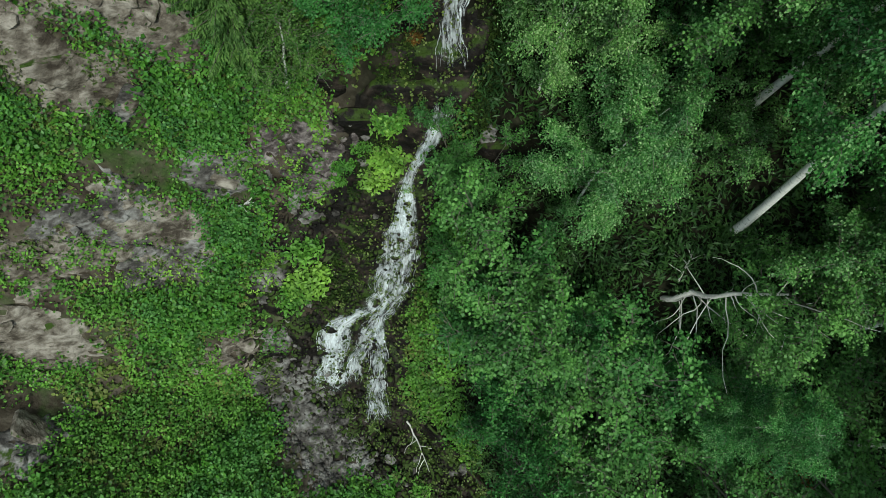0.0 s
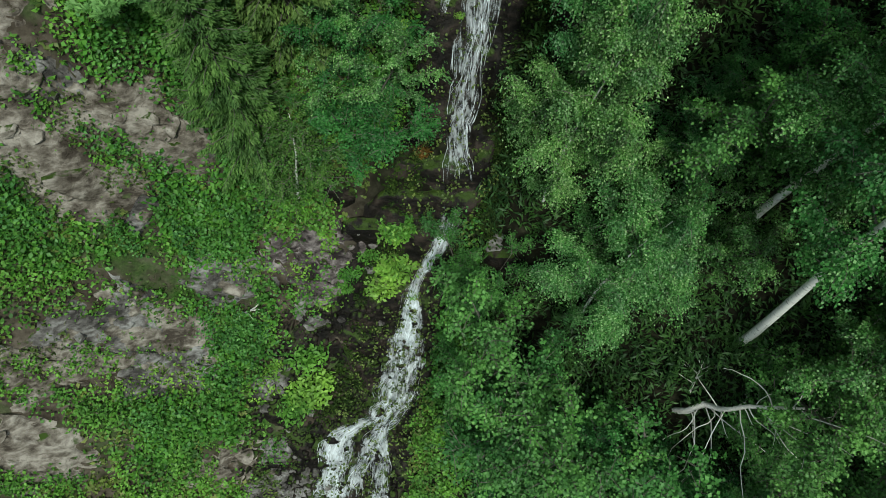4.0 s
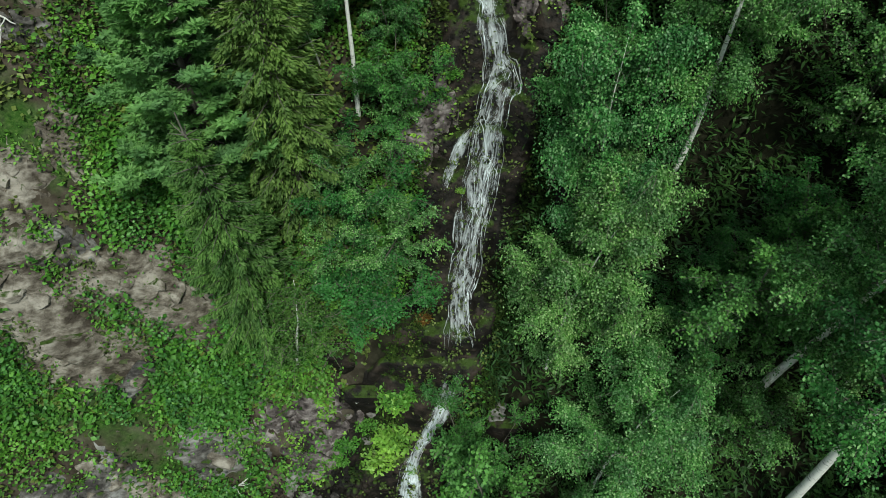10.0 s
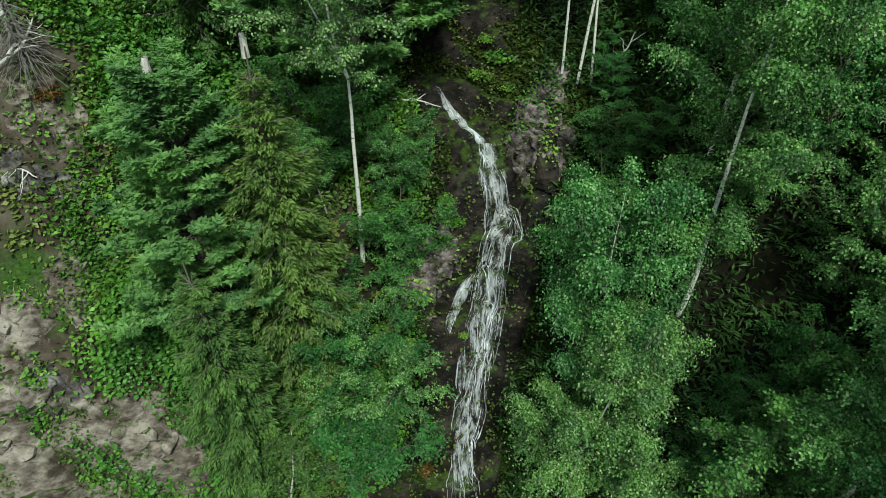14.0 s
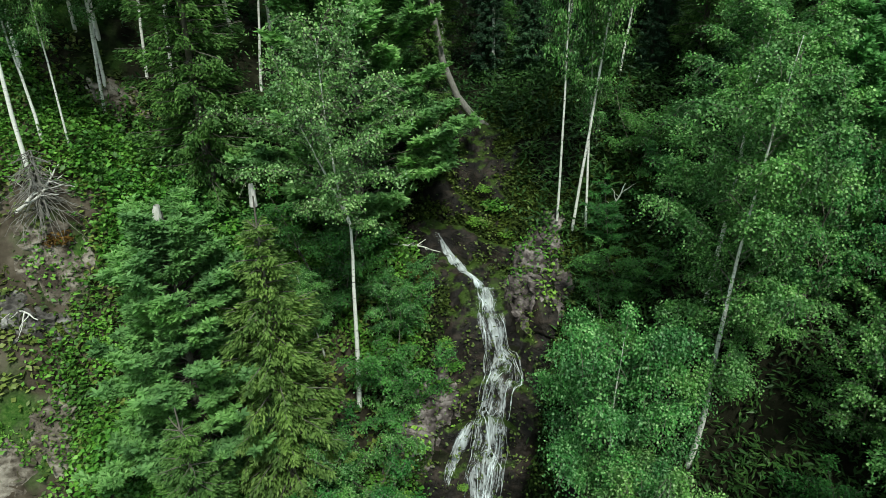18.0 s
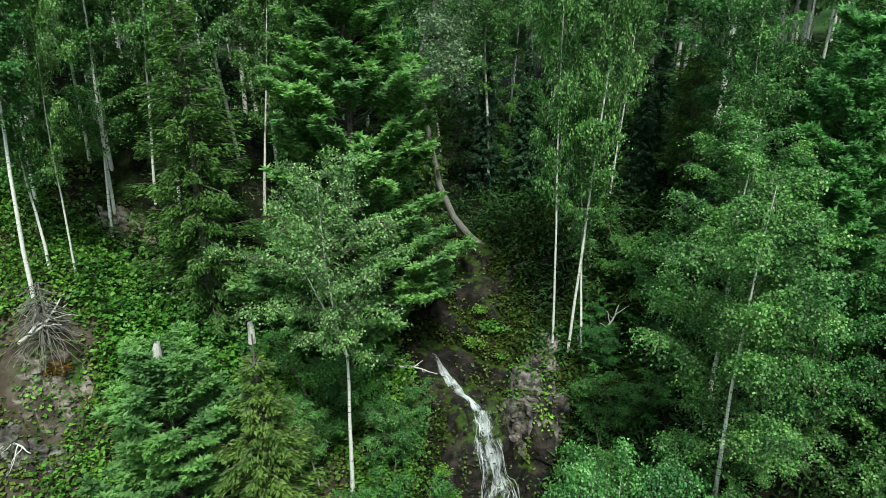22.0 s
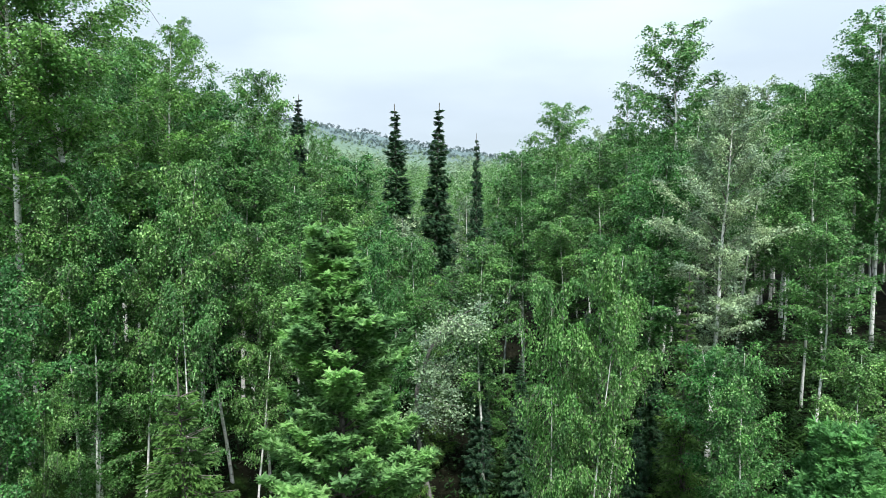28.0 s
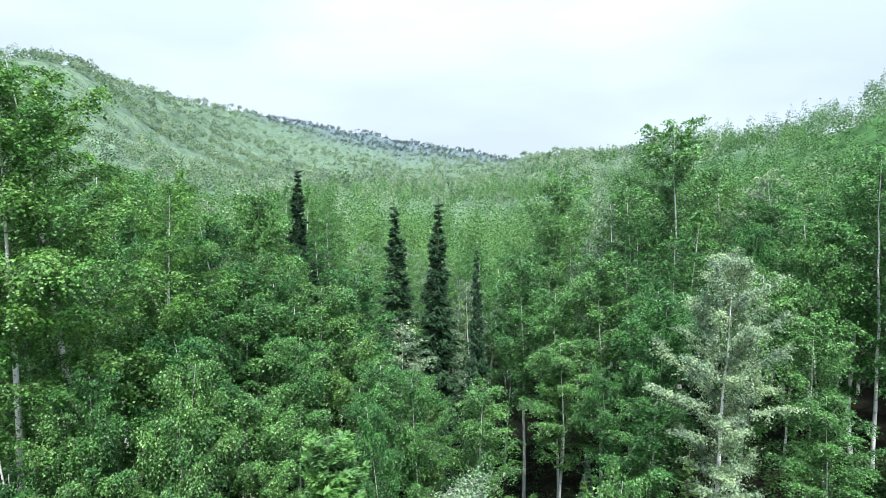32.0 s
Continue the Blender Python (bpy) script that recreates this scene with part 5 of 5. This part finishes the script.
for gy in np.arange(25.0, 76.0, 3.7):
    for gx in np.arange(-56.0, 56.1, 3.7):
        x, y = gx + rng.uniform(-1.5, 1.5), gy + rng.uniform(-1.5, 1.5)
        pick, tall, turn, fat = rng.uniform(), rng.uniform(12.5, 17.5), rng.uniform(0, 360), rng.uniform(0.85, 1.2)
        if abs(x) > 0.74 * y + 5 or not free_spot(x, y, 2.0) or (abs(x - 2) < 3.0 and y < 33):
            continue
        if y < 40:
            kind = "birch_a" if pick < 0.35 else "birch_b" if pick < 0.62 else "birch_d" if pick < 0.85 else "spruce_b" if pick < 0.93 else "alder_b"
        else:
            kind = "birch_far" if pick < 0.68 else "birch_far_b" if pick < 0.82 else "fir" if pick < 0.86 else "birch_far"
        if kind == "alder_b":
            tall *= 0.4
        if kind == "fir":
            tall *= 0.9
        tall *= 1 - 0.18 * (abs(x) < 9) - 0.25 * (y < 31)
        taken.append((x, y))
        grow(kind, x, y, tall, fat * tall * 0.33 if "birch" in kind else None, turn)
# young dark spruces under the birches at the head of the gully
for x, y, tall in ((5.0, 27.2, 6.5), (7.4, 25.6, 5.5), (3.4, 29.5, 7.5), (8.8, 28.4, 6.5), (9.4, 23.0, 5.5), (1.6, 31.5, 7.0), (-1.4, 29.0, 6.5), (6.6, 31.0, 8.0), (11.5, 26.0, 6.0), (-6.4, 26.4, 6.0), (12.6, 22.6, 5.5)):
    grow("fir", x, y, tall, tall * 0.24, 40 * x, label="young dark green spruce in the shade of the birches")
    taken.append((x, y))
# shrubs on the shaded bank and at the head of the gully
for k, (x, y, tall) in enumerate(((6.2, 11.1, 1.8), (5.3, 20.4, 2.0), (6.5, 22.3, 2.6), (5.7, 18.6, 2.2), (7.6, 20.4, 2.8), (9.2, 18.4, 3.0), (4.6, 16.4, 1.8), (-1.6, 23.6, 2.4))):
    grow("alder_b" if k % 2 else "alder", x, y, tall, tall * 1.05, 50 * k)
    taken.append((x, y))
# dark gaps between the trees on the shaded bank
GLADES = [(9.4, 14.6, 1.6), (8.4, 12.8, 1.8), (8.8, 10.4, 1.5), (9.9, 7.9, 1.8), (10.4, 7.2, 2.0), (8.6, 10.8, 1.6), (9.2, 4.2, 1.8), (13.6, 7.6, 1.6), (5.0, 12.1, 2.2), (6.6, 9.2, 1.5), (5.2, 6.2, 2.0)]
for gy in np.arange(-11.0, 25.0, 2.9):
    for gx in np.arange(5.2, 24.0, 2.9):
        x, y = gx + rng.uniform(-1.1, 1.1), gy + rng.uniform(-1.1, 1.1)
        pick, tall, turn = rng.uniform(), rng.uniform(2.2, 5.2), rng.uniform(0, 360)
        if not free_spot(x, y, 1.7) or pick > (0.9 if x > 10.0 else 0.6) or any(math.hypot(x - a, y - b) < c for a, b, c in GLADES):
            continue
        taken.append((x, y))
        grow("alder_b" if pick < 0.45 else "alder_c" if pick < 0.7 else "alder", x, y, tall if pick < 0.7 else tall * 0.6, tall * rng.uniform(0.6, 0.85), turn)
for gy in np.arange(-9.0, 22.0, 4.2):
    for gx in np.arange(13.5, 27.0, 4.2):
        x, y = gx + rng.uniform(-1.5, 1.5), gy + rng.uniform(-1.5, 1.5)
        tall, turn = rng.uniform(11.0, 15.0), rng.uniform(0, 360)
        if not free_spot(x, y, 1.2):
            continue
        taken.append((x, y))
        grow("birch_b" if rng.uniform() < 0.7 else "birch_a", x, y, tall, tall * 0.36, turn)
for gy in np.arange(18.5, 31.0, 3.2):
    for gx in np.arange(-28.0, -6.0, 3.2):
        x, y = gx + rng.uniform(-1.3, 1.3), gy + rng.uniform(-1.3, 1.3)
        pick, tall, turn = rng.uniform(), rng.uniform(8.0, 13.0), rng.uniform(0, 360)
        if not free_spot(x, y, 2.0) or (y < 20.5 and x > -14):
            continue
        taken.append((x, y))
        grow("birch_a" if pick < 0.4 else "birch_b" if pick < 0.7 else "spruce_b" if pick < 0.85 else "alder_b", x, y, tall * (0.45 if pick > 0.85 else 1), None, turn)


def far_forest(name, rows, blade, count, mat, label, seed, tall, wide):
    """Distant trees joined: each a heap of leaf clumps over a thin stem."""
    r = np.random.RandomState(seed)
    xy = np.array(rows)
    z = ground_height(xy[:, 0], xy[:, 1])
    n = len(xy)
    h = tall * r.uniform(0.75, 1.2, n)
    w = wide * r.uniform(0.75, 1.25, n)
    d = r.normal(size=(n, count, 3))
    d /= np.linalg.norm(d, axis=2, keepdims=True)
    d *= r.uniform(0.55, 1.0, (n, count, 1))
    c = np.stack([xy[:, 0, None] + d[..., 0] * w[:, None] / 2 * (1 - 0.35 * d[..., 2]), xy[:, 1, None] + d[..., 1] * w[:, None] / 2 * (1 - 0.35 * d[..., 2]),
                  z[:, None] + h[:, None] * (0.62 + 0.36 * d[..., 2])], -1)
    v, f = blades(r, c.reshape(-1, 3), blade, blade * 0.85, 0.1, 0.7, out=5.0 * d.reshape(-1, 3))
    ob = new(name, mesh_from(name, v, f, mat))
    return tagged(ob, label, "forest", kind="stuff")


def far_rows(seed, near, far, count, half, first=None):
    """Places on the hills, evenly thick to the eye."""
    r = np.random.RandomState(seed)
    out = []
    while len(out) < count:
        away = near * (far / near) ** r.uniform()
        a = radians(r.uniform(-half if first is None else first, half))
        x, y = away * math.sin(a), 2 + away * math.cos(a)
        if away > 76 or y > 75:
            out.append((x, y))
    return out


far_forest("near_forest", far_rows(11, 74, 150, 430, 42), 0.26, 480, VALLEY_LEAF, "green birch forest beyond the gully", 13, 14.5, 3.9)
far_forest("mid_forest", far_rows(1, 130, 330, 850, 42), 0.44, 240, VALLEY_LEAF, "dense green birch forest covering the valley floor", 3, 14, 4.8)
far_forest("mid_forest_pale", far_rows(2, 110, 330, 130, 42), 0.4, 240, PALE_LEAF, "pale aspens scattered through the valley forest", 4, 15, 5.2)
far_forest("mid_forest_light", far_rows(3, 220, 420, 200, 42), 0.55, 160, HAZED_HILL_LEAF, "birches in the valley forest, paled to stand for haze", 5, 14, 5.6)
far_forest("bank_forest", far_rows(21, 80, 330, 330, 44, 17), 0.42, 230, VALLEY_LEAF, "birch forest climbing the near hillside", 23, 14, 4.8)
far_forest("hillfoot_forest", far_rows(6, 330, 850, 2900, 42), 1.0, 70, HAZED_HILL_LEAF, "broadleaf forest at the foot of the far hills, in haze-paled green", 16, 12, 6.5)
far_forest("hill_forest", far_rows(5, 700, 1600, 5600, 42), 2.0, 34, HAZED_HILL_LEAF, "broadleaf forest on the far hillsides, in haze-paled green", 6, 11, 9)
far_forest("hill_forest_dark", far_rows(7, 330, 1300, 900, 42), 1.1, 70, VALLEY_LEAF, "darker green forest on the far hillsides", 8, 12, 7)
far_forest("ridge_forest", far_rows(9, 1500, 2600, 5200, 42), 2.6, 26, HAZED_RIDGE_NEEDLE, "conifer forest on the distant ridge, blued in colour for haze", 10, 12, 8)


# ---------------------------------------------------------------- herbs and grass
def herbs(name, spots, leaves, size, radius, tall, mat, label, seed, ratio=0.7):
    r = np.random.RandomState(seed)
    xy = np.asarray(spots)
    z = ground_height(xy[:, 0], xy[:, 1])
    n = len(xy)
    rad = radius * r.uniform(0.5, 1.4, (n, 1, 1))
    off = r.normal(size=(n, leaves, 3)) * 0.55 * rad
    c = np.stack([xy[:, 0], xy[:, 1], z], -1)[:, None] + off
    c[..., 2] = ground_height(c[..., 0].ravel(), c[..., 1].ravel()).reshape(n, leaves) + np.abs(r.normal(size=(n, leaves))) * tall * r.uniform(0.4, 1.3, (n, 1)) + 0.03
    dome = np.exp(-(off[..., 0] ** 2 + off[..., 1] ** 2) / (0.6 * rad[..., 0] ** 2))
    c[..., 2] += dome * tall * 0.9
    v, f = blades(r, c.reshape(-1, 3), size, size * ratio, 0.1, 1.4, out=(0.9 * off / rad * np.array([1, 1, 0])).reshape(-1, 3))
    return tagged(new(name, mesh_from(name, v, f, mat)), label, "plants", kind="stuff")


# strips of bare soil and rubble on the open slope: middle and half sizes
BARE = [(-12.4, 6.1, 4.6, 1.5), (-15.2, 3.2, 3.2, 1.3), (-16.0, -0.6, 1.7, 2.2), (-10.0, 12.0, 2.6, 1.0), (-12.2, 10.5, 2.0, 1.1), (-7.8, 2.2, 0.9, 1.8),
        (-6.6, 0.2, 1.2, 1.6), (-8.6, 8.6, 2.2, 0.9), (-6.0, 9.6, 1.5, 0.8), (-11.9, 16.9, 1.2, 1.5), (-12.4, 13.6, 1.4, 1.2), (-11.0, 8.6, 1.8, 0.6)]


def herb_spots(seed, count, x0, x1, y0, y1, cut, off_bed=True):
    r = np.random.RandomState(seed)
    x, y = r.uniform(x0, x1, count * 4), r.uniform(y0, y1, count * 4)
    keep = fractal(x, y, 0 * x, 21, 0.28, 4) + 0.35 * fractal(x, y, 0 * x, 22, 1.1, 3) > cut
    if off_bed:
        off = x - stream_x(y)
        keep &= (off < -r.uniform(0.9, 1.06, len(x)) * np.interp(y, BED_Y, BED_LEFT)) | (off > 0.8 * np.interp(y, BED_Y, BED_RIGHT)) | (y > 26)
    keep &= ((x - GRAVEL[0]) / 2.1) ** 2 + ((y - GRAVEL[1]) / 2.6) ** 2 > r.uniform(0.6, 1.2, len(x))
    for bx, by, bw, bd in BARE:
        keep &= ((x - bx) / bw) ** 2 + ((y - by) / bd) ** 2 > r.uniform(0.35, 1.5, len(x)) + 0.5 * fractal(x, y, 0 * x, 23, 0.9, 3)
    for _, rx, ry, w, d, *_ in ROCK_PLACES:
        keep &= ((x - rx) / (0.36 * w)) ** 2 + ((y - ry) / (0.36 * d)) ** 2 > r.uniform(0.8, 1.3, len(x))
    return np.stack([x[keep], y[keep]], 1)[:count]


herbs("undergrowth", herb_spots(41, 6500, -22, 1, -9, 22, -0.75), 26, 0.15, 0.42, 0.24, HERB_LEAF, "lush bright green herbs covering the slope", 1)
herbs("leafy_herbs", herb_spots(46, 2600, -22, 1, -9, 22, 0.05), 26, 0.20, 0.45, 0.34, HERB_LEAF, "broad-leaved mid green herbs on the slope", 9)
herbs("pale_herbs", herb_spots(47, 1500, -22, 1, -9, 22, -0.3), 20, 0.17, 0.5, 0.30, YELLOW_LEAF, "yellow-green herbs in patches on the slope", 10)
herbs("low_shrubs", herb_spots(42, 1300, -24, 1, -9, 23, 0.25), 44, 0.13, 0.45, 0.55, ALDER_LEAF, "low dark green raspberry and willow shrubs", 2)
herbs("dry_grass", herb_spots(43, 7000, -24, 0, -9, 23, -1.6), 9, 0.19, 0.26, 0.10, GRASS_BLADE, "thin yellowish grass on the bare slope", 3)
herbs("forest_floor_plants", herb_spots(44, 9000, 1, 30, -12, 34, -2.5), 22, 0.30, 0.50, 0.34, SHADED_FERN, "ferns on the forest floor, coloured dark for its shade", 4, 0.26)
herbs("back_floor_plants", herb_spots(45, 2500, -28, 20, 22, 50, -0.6), 20, 0.26, 0.45, 0.34, SHADED_FERN, "undergrowth beneath the birches, coloured dark for their shade", 5, 0.28)
MOSS = foliage("moss", (0.014, 0.030, 0.004), (0.026, 0.050, 0.007), (0.055, 0.085, 0.014), 0.8, 0.1)
moss_at = np.random.RandomState(9)
bank = np.stack([moss_at.uniform(-1.5, 7.0, 2600), moss_at.uniform(19.0, 27.5, 2600)], 1)
bank = bank[fractal(bank[:, 0], bank[:, 1], 0 * bank[:, 0], 33, 0.5, 3) > -0.35]
# no moss in the water itself
wet = np.concatenate([np.stack([np.interp(np.linspace(0, len(run) - 1, 40), range(len(run)), [p[k] for p in run]) for k in range(3)], 1) for run in CASCADES])
bank = bank[np.min(np.hypot(bank[:, 0, None] - wet[None, :, 0], bank[:, 1, None] - wet[None, :, 1]) - wet[None, :, 2], axis=1) > 0.6]
herbs("moss_bank", bank, 30, 0.14, 0.28, 0.09, MOSS, "olive-green mossy mounds above the fall", 7)
strip_y = moss_at.uniform(4.0, 20.0, 1100)
strip = np.stack([stream_x(strip_y) + moss_at.choice([-1, 1, 1], 1100) * moss_at.uniform(0.75, 1.5, 1100) * np.interp(strip_y, BED_Y, BED_RIGHT), strip_y], 1)
strip = strip[np.min(np.hypot(strip[:, 0, None] - wet[None, :, 0], strip[:, 1, None] - wet[None, :, 1]) - wet[None, :, 2], axis=1) > 0.5]
herbs("moss_ledges", strip, 24, 0.12, 0.26, 0.14, MOSS, "dark olive moss on the wet rock beside the water", 8)
herbs("moss_tufts", np.stack([stream_x(np.linspace(-5, 25, 900)) + np.random.RandomState(3).uniform(-1, 1, 900) * np.interp(np.linspace(-5, 25, 900), BED_Y, BED_RIGHT) * 1.1,
                              np.linspace(-5, 25, 900)], 1), 8, 0.12, 0.25, 0.5, GRASS_BLADE, "olive moss and grass tufts on the wet ledges", 6)


def fern_clump(seed):
    r = np.random.RandomState(seed)
    n = 520
    d = r.normal(size=(n, 3))
    d /= np.linalg.norm(d, axis=1, keepdims=True)
    d[:, 2] = np.abs(d[:, 2]) * 0.7
    v, f = blades(r, d * r.uniform(0.35, 1.0, (n, 1)), 0.24, 0.12, 0.2, 1.0)
    return mesh_from("fern_clump", v, f, HERB_LEAF)


FERNS = [fern_clump(k) for k in (1, 2, 3)]
FERN_PLACES = [(-5.86, 7.02, 1.08), (-5.77, 5.66, 1.09), (-6.38, 4.96, 0.85), (-1.93, 10.72, 0.83), (-2.04, 9.73, 0.98), (-2.64, 9.3, 0.89), (-3.83, 9.43, 0.55), (-4.13, 9.17, 0.45), (-7.3, 6.55, 0.48), (-1.43, 8.94, 0.34), (-5.27, 6.25, 0.62), (-3.12, 10.11, 0.54), (-2.05, 10.62, 0.84), (-2.09, 9.84, 0.86), (-1.2, 15.92, 0.57), (-1.59, 15.09, 0.58), (0.28, 15.14, 0.22), (-0.08, 17.46, 0.46), (-0.27, 18.03, 0.37), (1.53, 22.19, 0.62), (0.92, 21.93, 0.52), (1.13, 22.71, 0.42), (1.91, 21.3, 0.4), (-2.4, -2.92, 0.9), (-1.13, -3.18, 0.77), (1.22, -1.48, 0.79)]
for k, (x, y, r) in enumerate(FERN_PLACES):
    ob = new("fern_clump", FERNS[k % 3])
    z = max(float(ground_height(x, y)), float(bed_height(x, y)))
    ob.matrix_world = pose(x, y, z - 0.05, 0, 0, 77 * k) @ Matrix.Diagonal((r, r, r * 0.8, 1))
    tagged(ob, "bright green fern clump on the wet ledge", "fern", "ferns beside the fall")


# ---------------------------------------------------------------- dead wood
def limb(name, pts, radii, mat, parent, sides=6):
    v, f = tube(pts, radii, sides)
    return part(name, mesh_from(name, v, f, mat, True), parent)


def dead_tree():
    r = np.random.RandomState(8)
    z = float(ground_height(8.3, 4.5))
    root = new("dead_tree")
    root.location = (8.3, 4.5, z)
    top = np.array([2.5, -0.75, 4.4])
    trunk = np.array([top * f + r.normal(size=3) * 0.06 for f in np.linspace(0, 1, 9)])
    trunk[0] = (0, 0, -0.4)
    limb("trunk", trunk, np.linspace(0.13, 0.035, 9), DEAD_WOOD, root, 8)
    for k in range(26):
        f = 0.12 + 0.86 * k / 26
        at = top * f
        a = -1.6 + r.uniform(-0.7, 0.7) if k % 4 else r.uniform(0, 3.1)
        way = np.array([math.cos(a), math.sin(a), r.uniform(-0.1, 0.5)])
        pts = wander(r, at, way / np.linalg.norm(way), r.uniform(0.6, 3.9), 7, 0.22, -0.05)
        limb("branch", pts, 0.024 * np.linspace(1, 0.25, 8), DEAD_WOOD, root, 5)
    tagged(root, "bleached dead tree with long bare twisted branches", "dead tree")


dead_tree()


def curved_tree():
    root = new("curved_tree")
    base = np.array([1.6, 26.1, float(ground_height(1.6, 26.1))])
    root.location = base
    pts = np.array([(2.0, 26.1, 17.2), (1.55, 26.1, 17.95), (0.78, 26.1, 18.5), (0.06, 26.1, 19.4), (-0.52, 26.1, 20.75), (-0.9, 26.1, 22.6), (-1.18, 26.0, 24.4), (-1.2, 26.0, 26.0), (-0.7, 26.0, 27.6), (0.1, 26.0, 28.9)]) - base
    limb("trunk", pts, np.linspace(0.2, 0.05, 10), DRY_TWIG, root, 8)
    r = np.random.RandomState(4)
    knots, pieces = [], []
    for k in range(26):
        f = r.uniform(6.2, 9.0)
        at = np.array([np.interp(f, range(10), pts[:, c]) for c in range(3)])
        a = r.uniform(-2.2, 1.6)
        way = np.array([math.cos(a), math.sin(a), r.uniform(-0.4, 0.5)])
        line = wander(r, at, way / np.linalg.norm(way), r.uniform(1.0, 2.3), 6, 0.14, -0.06)
        pieces.append(tube(line, 0.03 * np.linspace(1, 0.2, 7), 4))
        knots.append(line[2:])
    knots = np.concatenate(knots)
    tips = knots[r.randint(0, len(knots), 520)] + r.normal(size=(520, 3)) * 0.22
    c = (tips[:, None] + r.normal(size=(520, 14, 3)) * (0.16, 0.16, 0.10)).reshape(-1, 3)
    v, f = blades(r, c, 0.10, 0.08, 0.3)
    part("crown", mesh_from("crown", v, f, PALE_LEAF), root)
    bv, bf = gather(pieces)
    tagged(part("branchwork", mesh_from("branchwork", bv, bf, DRY_TWIG, True), root), kind="stuff")
    tagged(root, "old tree whose trunk bends out from the gully then upward", "tree")


curved_tree()


def fallen_branch(x, y, length, turn, seed, lift=0.3, fat=0.05):
    r = np.random.RandomState(seed)
    root = new("fallen_branch")
    z = max(float(ground_height(x, y)), float(bed_height(x, y)) if abs(x - float(stream_x(y))) < 4 and -8 < y < 26 else -99)
    root.matrix_world = pose(x, y, z + lift, 0, 0, turn)
    main = wander(r, (-length / 2, 0, 0), (1, 0, 0.05), length, 8, 0.12, 0.0)
    limb("stem", main, fat * np.linspace(1, 0.3, 9), DEAD_WOOD, root)
    for k in range(5):
        at = main[2 + k]
        w = np.array([0.6, r.choice([-1, 1]) * r.uniform(0.5, 1), r.uniform(-0.2, 0.5)])
        limb("twig", wander(r, at, w / np.linalg.norm(w), length * r.uniform(0.2, 0.45), 5, 0.2, 0), fat * 0.45 * np.linspace(1, 0.3, 6), DEAD_WOOD, root, 4)
    tagged(root, "bleached bare fallen branch with side twigs", "branch", "fallen branches")


BRANCH_PLACES = [(-1.63, 20.99, 2.4, -10), (-3.22, 19.59, 1.6, -40), (5.46, 21.0, 1.6, 60), (-11.95, 17.7, 2.2, 80), (-12.24, 17.72, 2.0, 110), (-1.02, -1.22, 2.6, -60), (-7.63, 8.2, 1.2, 40), (-12.33, 15.54, 1.8, -40), (9.0, 5.55, 1.6, 60), (-3.33, 10.53, 1.0, 20)]
for k, row in enumerate(BRANCH_PLACES):
    fallen_branch(*row[:4], k + 3, *row[4:])


# broken pale tops on the two conifers beside the fall
for kind, z in (("spruce_a", 10.55), ("pine_b", 8.55)):
    v, f = tube(np.array([(0, 0, z - 0.3), (0.02, 0, z + 0.1), (0.04, 0.02, z + 0.28)]), (0.10, 0.085, 0.06), 7)
    part("broken_top", mesh_from("broken_top", v, f, DEAD_WOOD, True), FIRST[kind], "pale snapped-off trunk top")


def dead_brush(x, y, tall, seed):
    """A small dead conifer: a grey stem hung with bare drooping twigs."""
    r = np.random.RandomState(seed)
    root = new("dead_sapling")
    root.location = (x, y, float(ground_height(x, y)))
    limb("stem", np.array([(0, 0, -0.2), (0.05, 0, tall * 0.5), (0.02, 0.05, tall)]), (0.06, 0.045, 0.02), DRY_TWIG, root, 6)
    pieces = []
    for k in range(90):
        z = tall * r.uniform(0.15, 1.0)
        a = r.uniform(0, 6.28)
        way = np.array([math.cos(a), math.sin(a), -0.25])
        pieces.append(tube(wander(r, (0, 0, z), way / np.linalg.norm(way), (tall * 1.1 - z) * 0.7 + 0.35, 4, 0.2, -0.12), np.linspace(0.014, 0.006, 5), 3))
    v, f = gather(pieces)
    tagged(part("twigwork", mesh_from("twigwork", v, f, DRY_TWIG), root), kind="stuff")
    tagged(root, "small dead conifer with bare grey drooping twigs", "dead tree")


RUST_LEAF = foliage("rusty_bracken", (0.10, 0.045, 0.012), (0.17, 0.08, 0.02), (0.26, 0.14, 0.04))
BRUSH_PLACES = [(-11.95, 17.58), (-12.05, 17.48)]
RUST_PLACES = [(-1.38, 20.01, 0.5), (-1.7, 20.57, 0.4), (13.23, -1.86, 0.9), (13.85, -2.17, 0.7), (-0.99, 12.61, 0.4), (-11.64, 17.26, 0.5), (1.96, -0.7, 0.5)]
for k, (x, y) in enumerate(BRUSH_PLACES):
    dead_brush(x, y, 1.9 - 0.3 * k, k + 5)
rusty = FERNS[0].copy()
rusty.materials.clear()
rusty.materials.append(RUST_LEAF)
for k, (x, y, r) in enumerate(RUST_PLACES):
    ob = new("bracken_clump", rusty)
    z = max(float(ground_height(x, y)), float(bed_height(x, y)) if abs(x - float(stream_x(y))) < 3 else -99)
    ob.matrix_world = pose(x, y, z - 0.05, 0, 0, 50 * k) @ Matrix.Diagonal((r, r, r, 1))
    tagged(ob, "withered rust-brown bracken clump", "fern", "withered ferns")
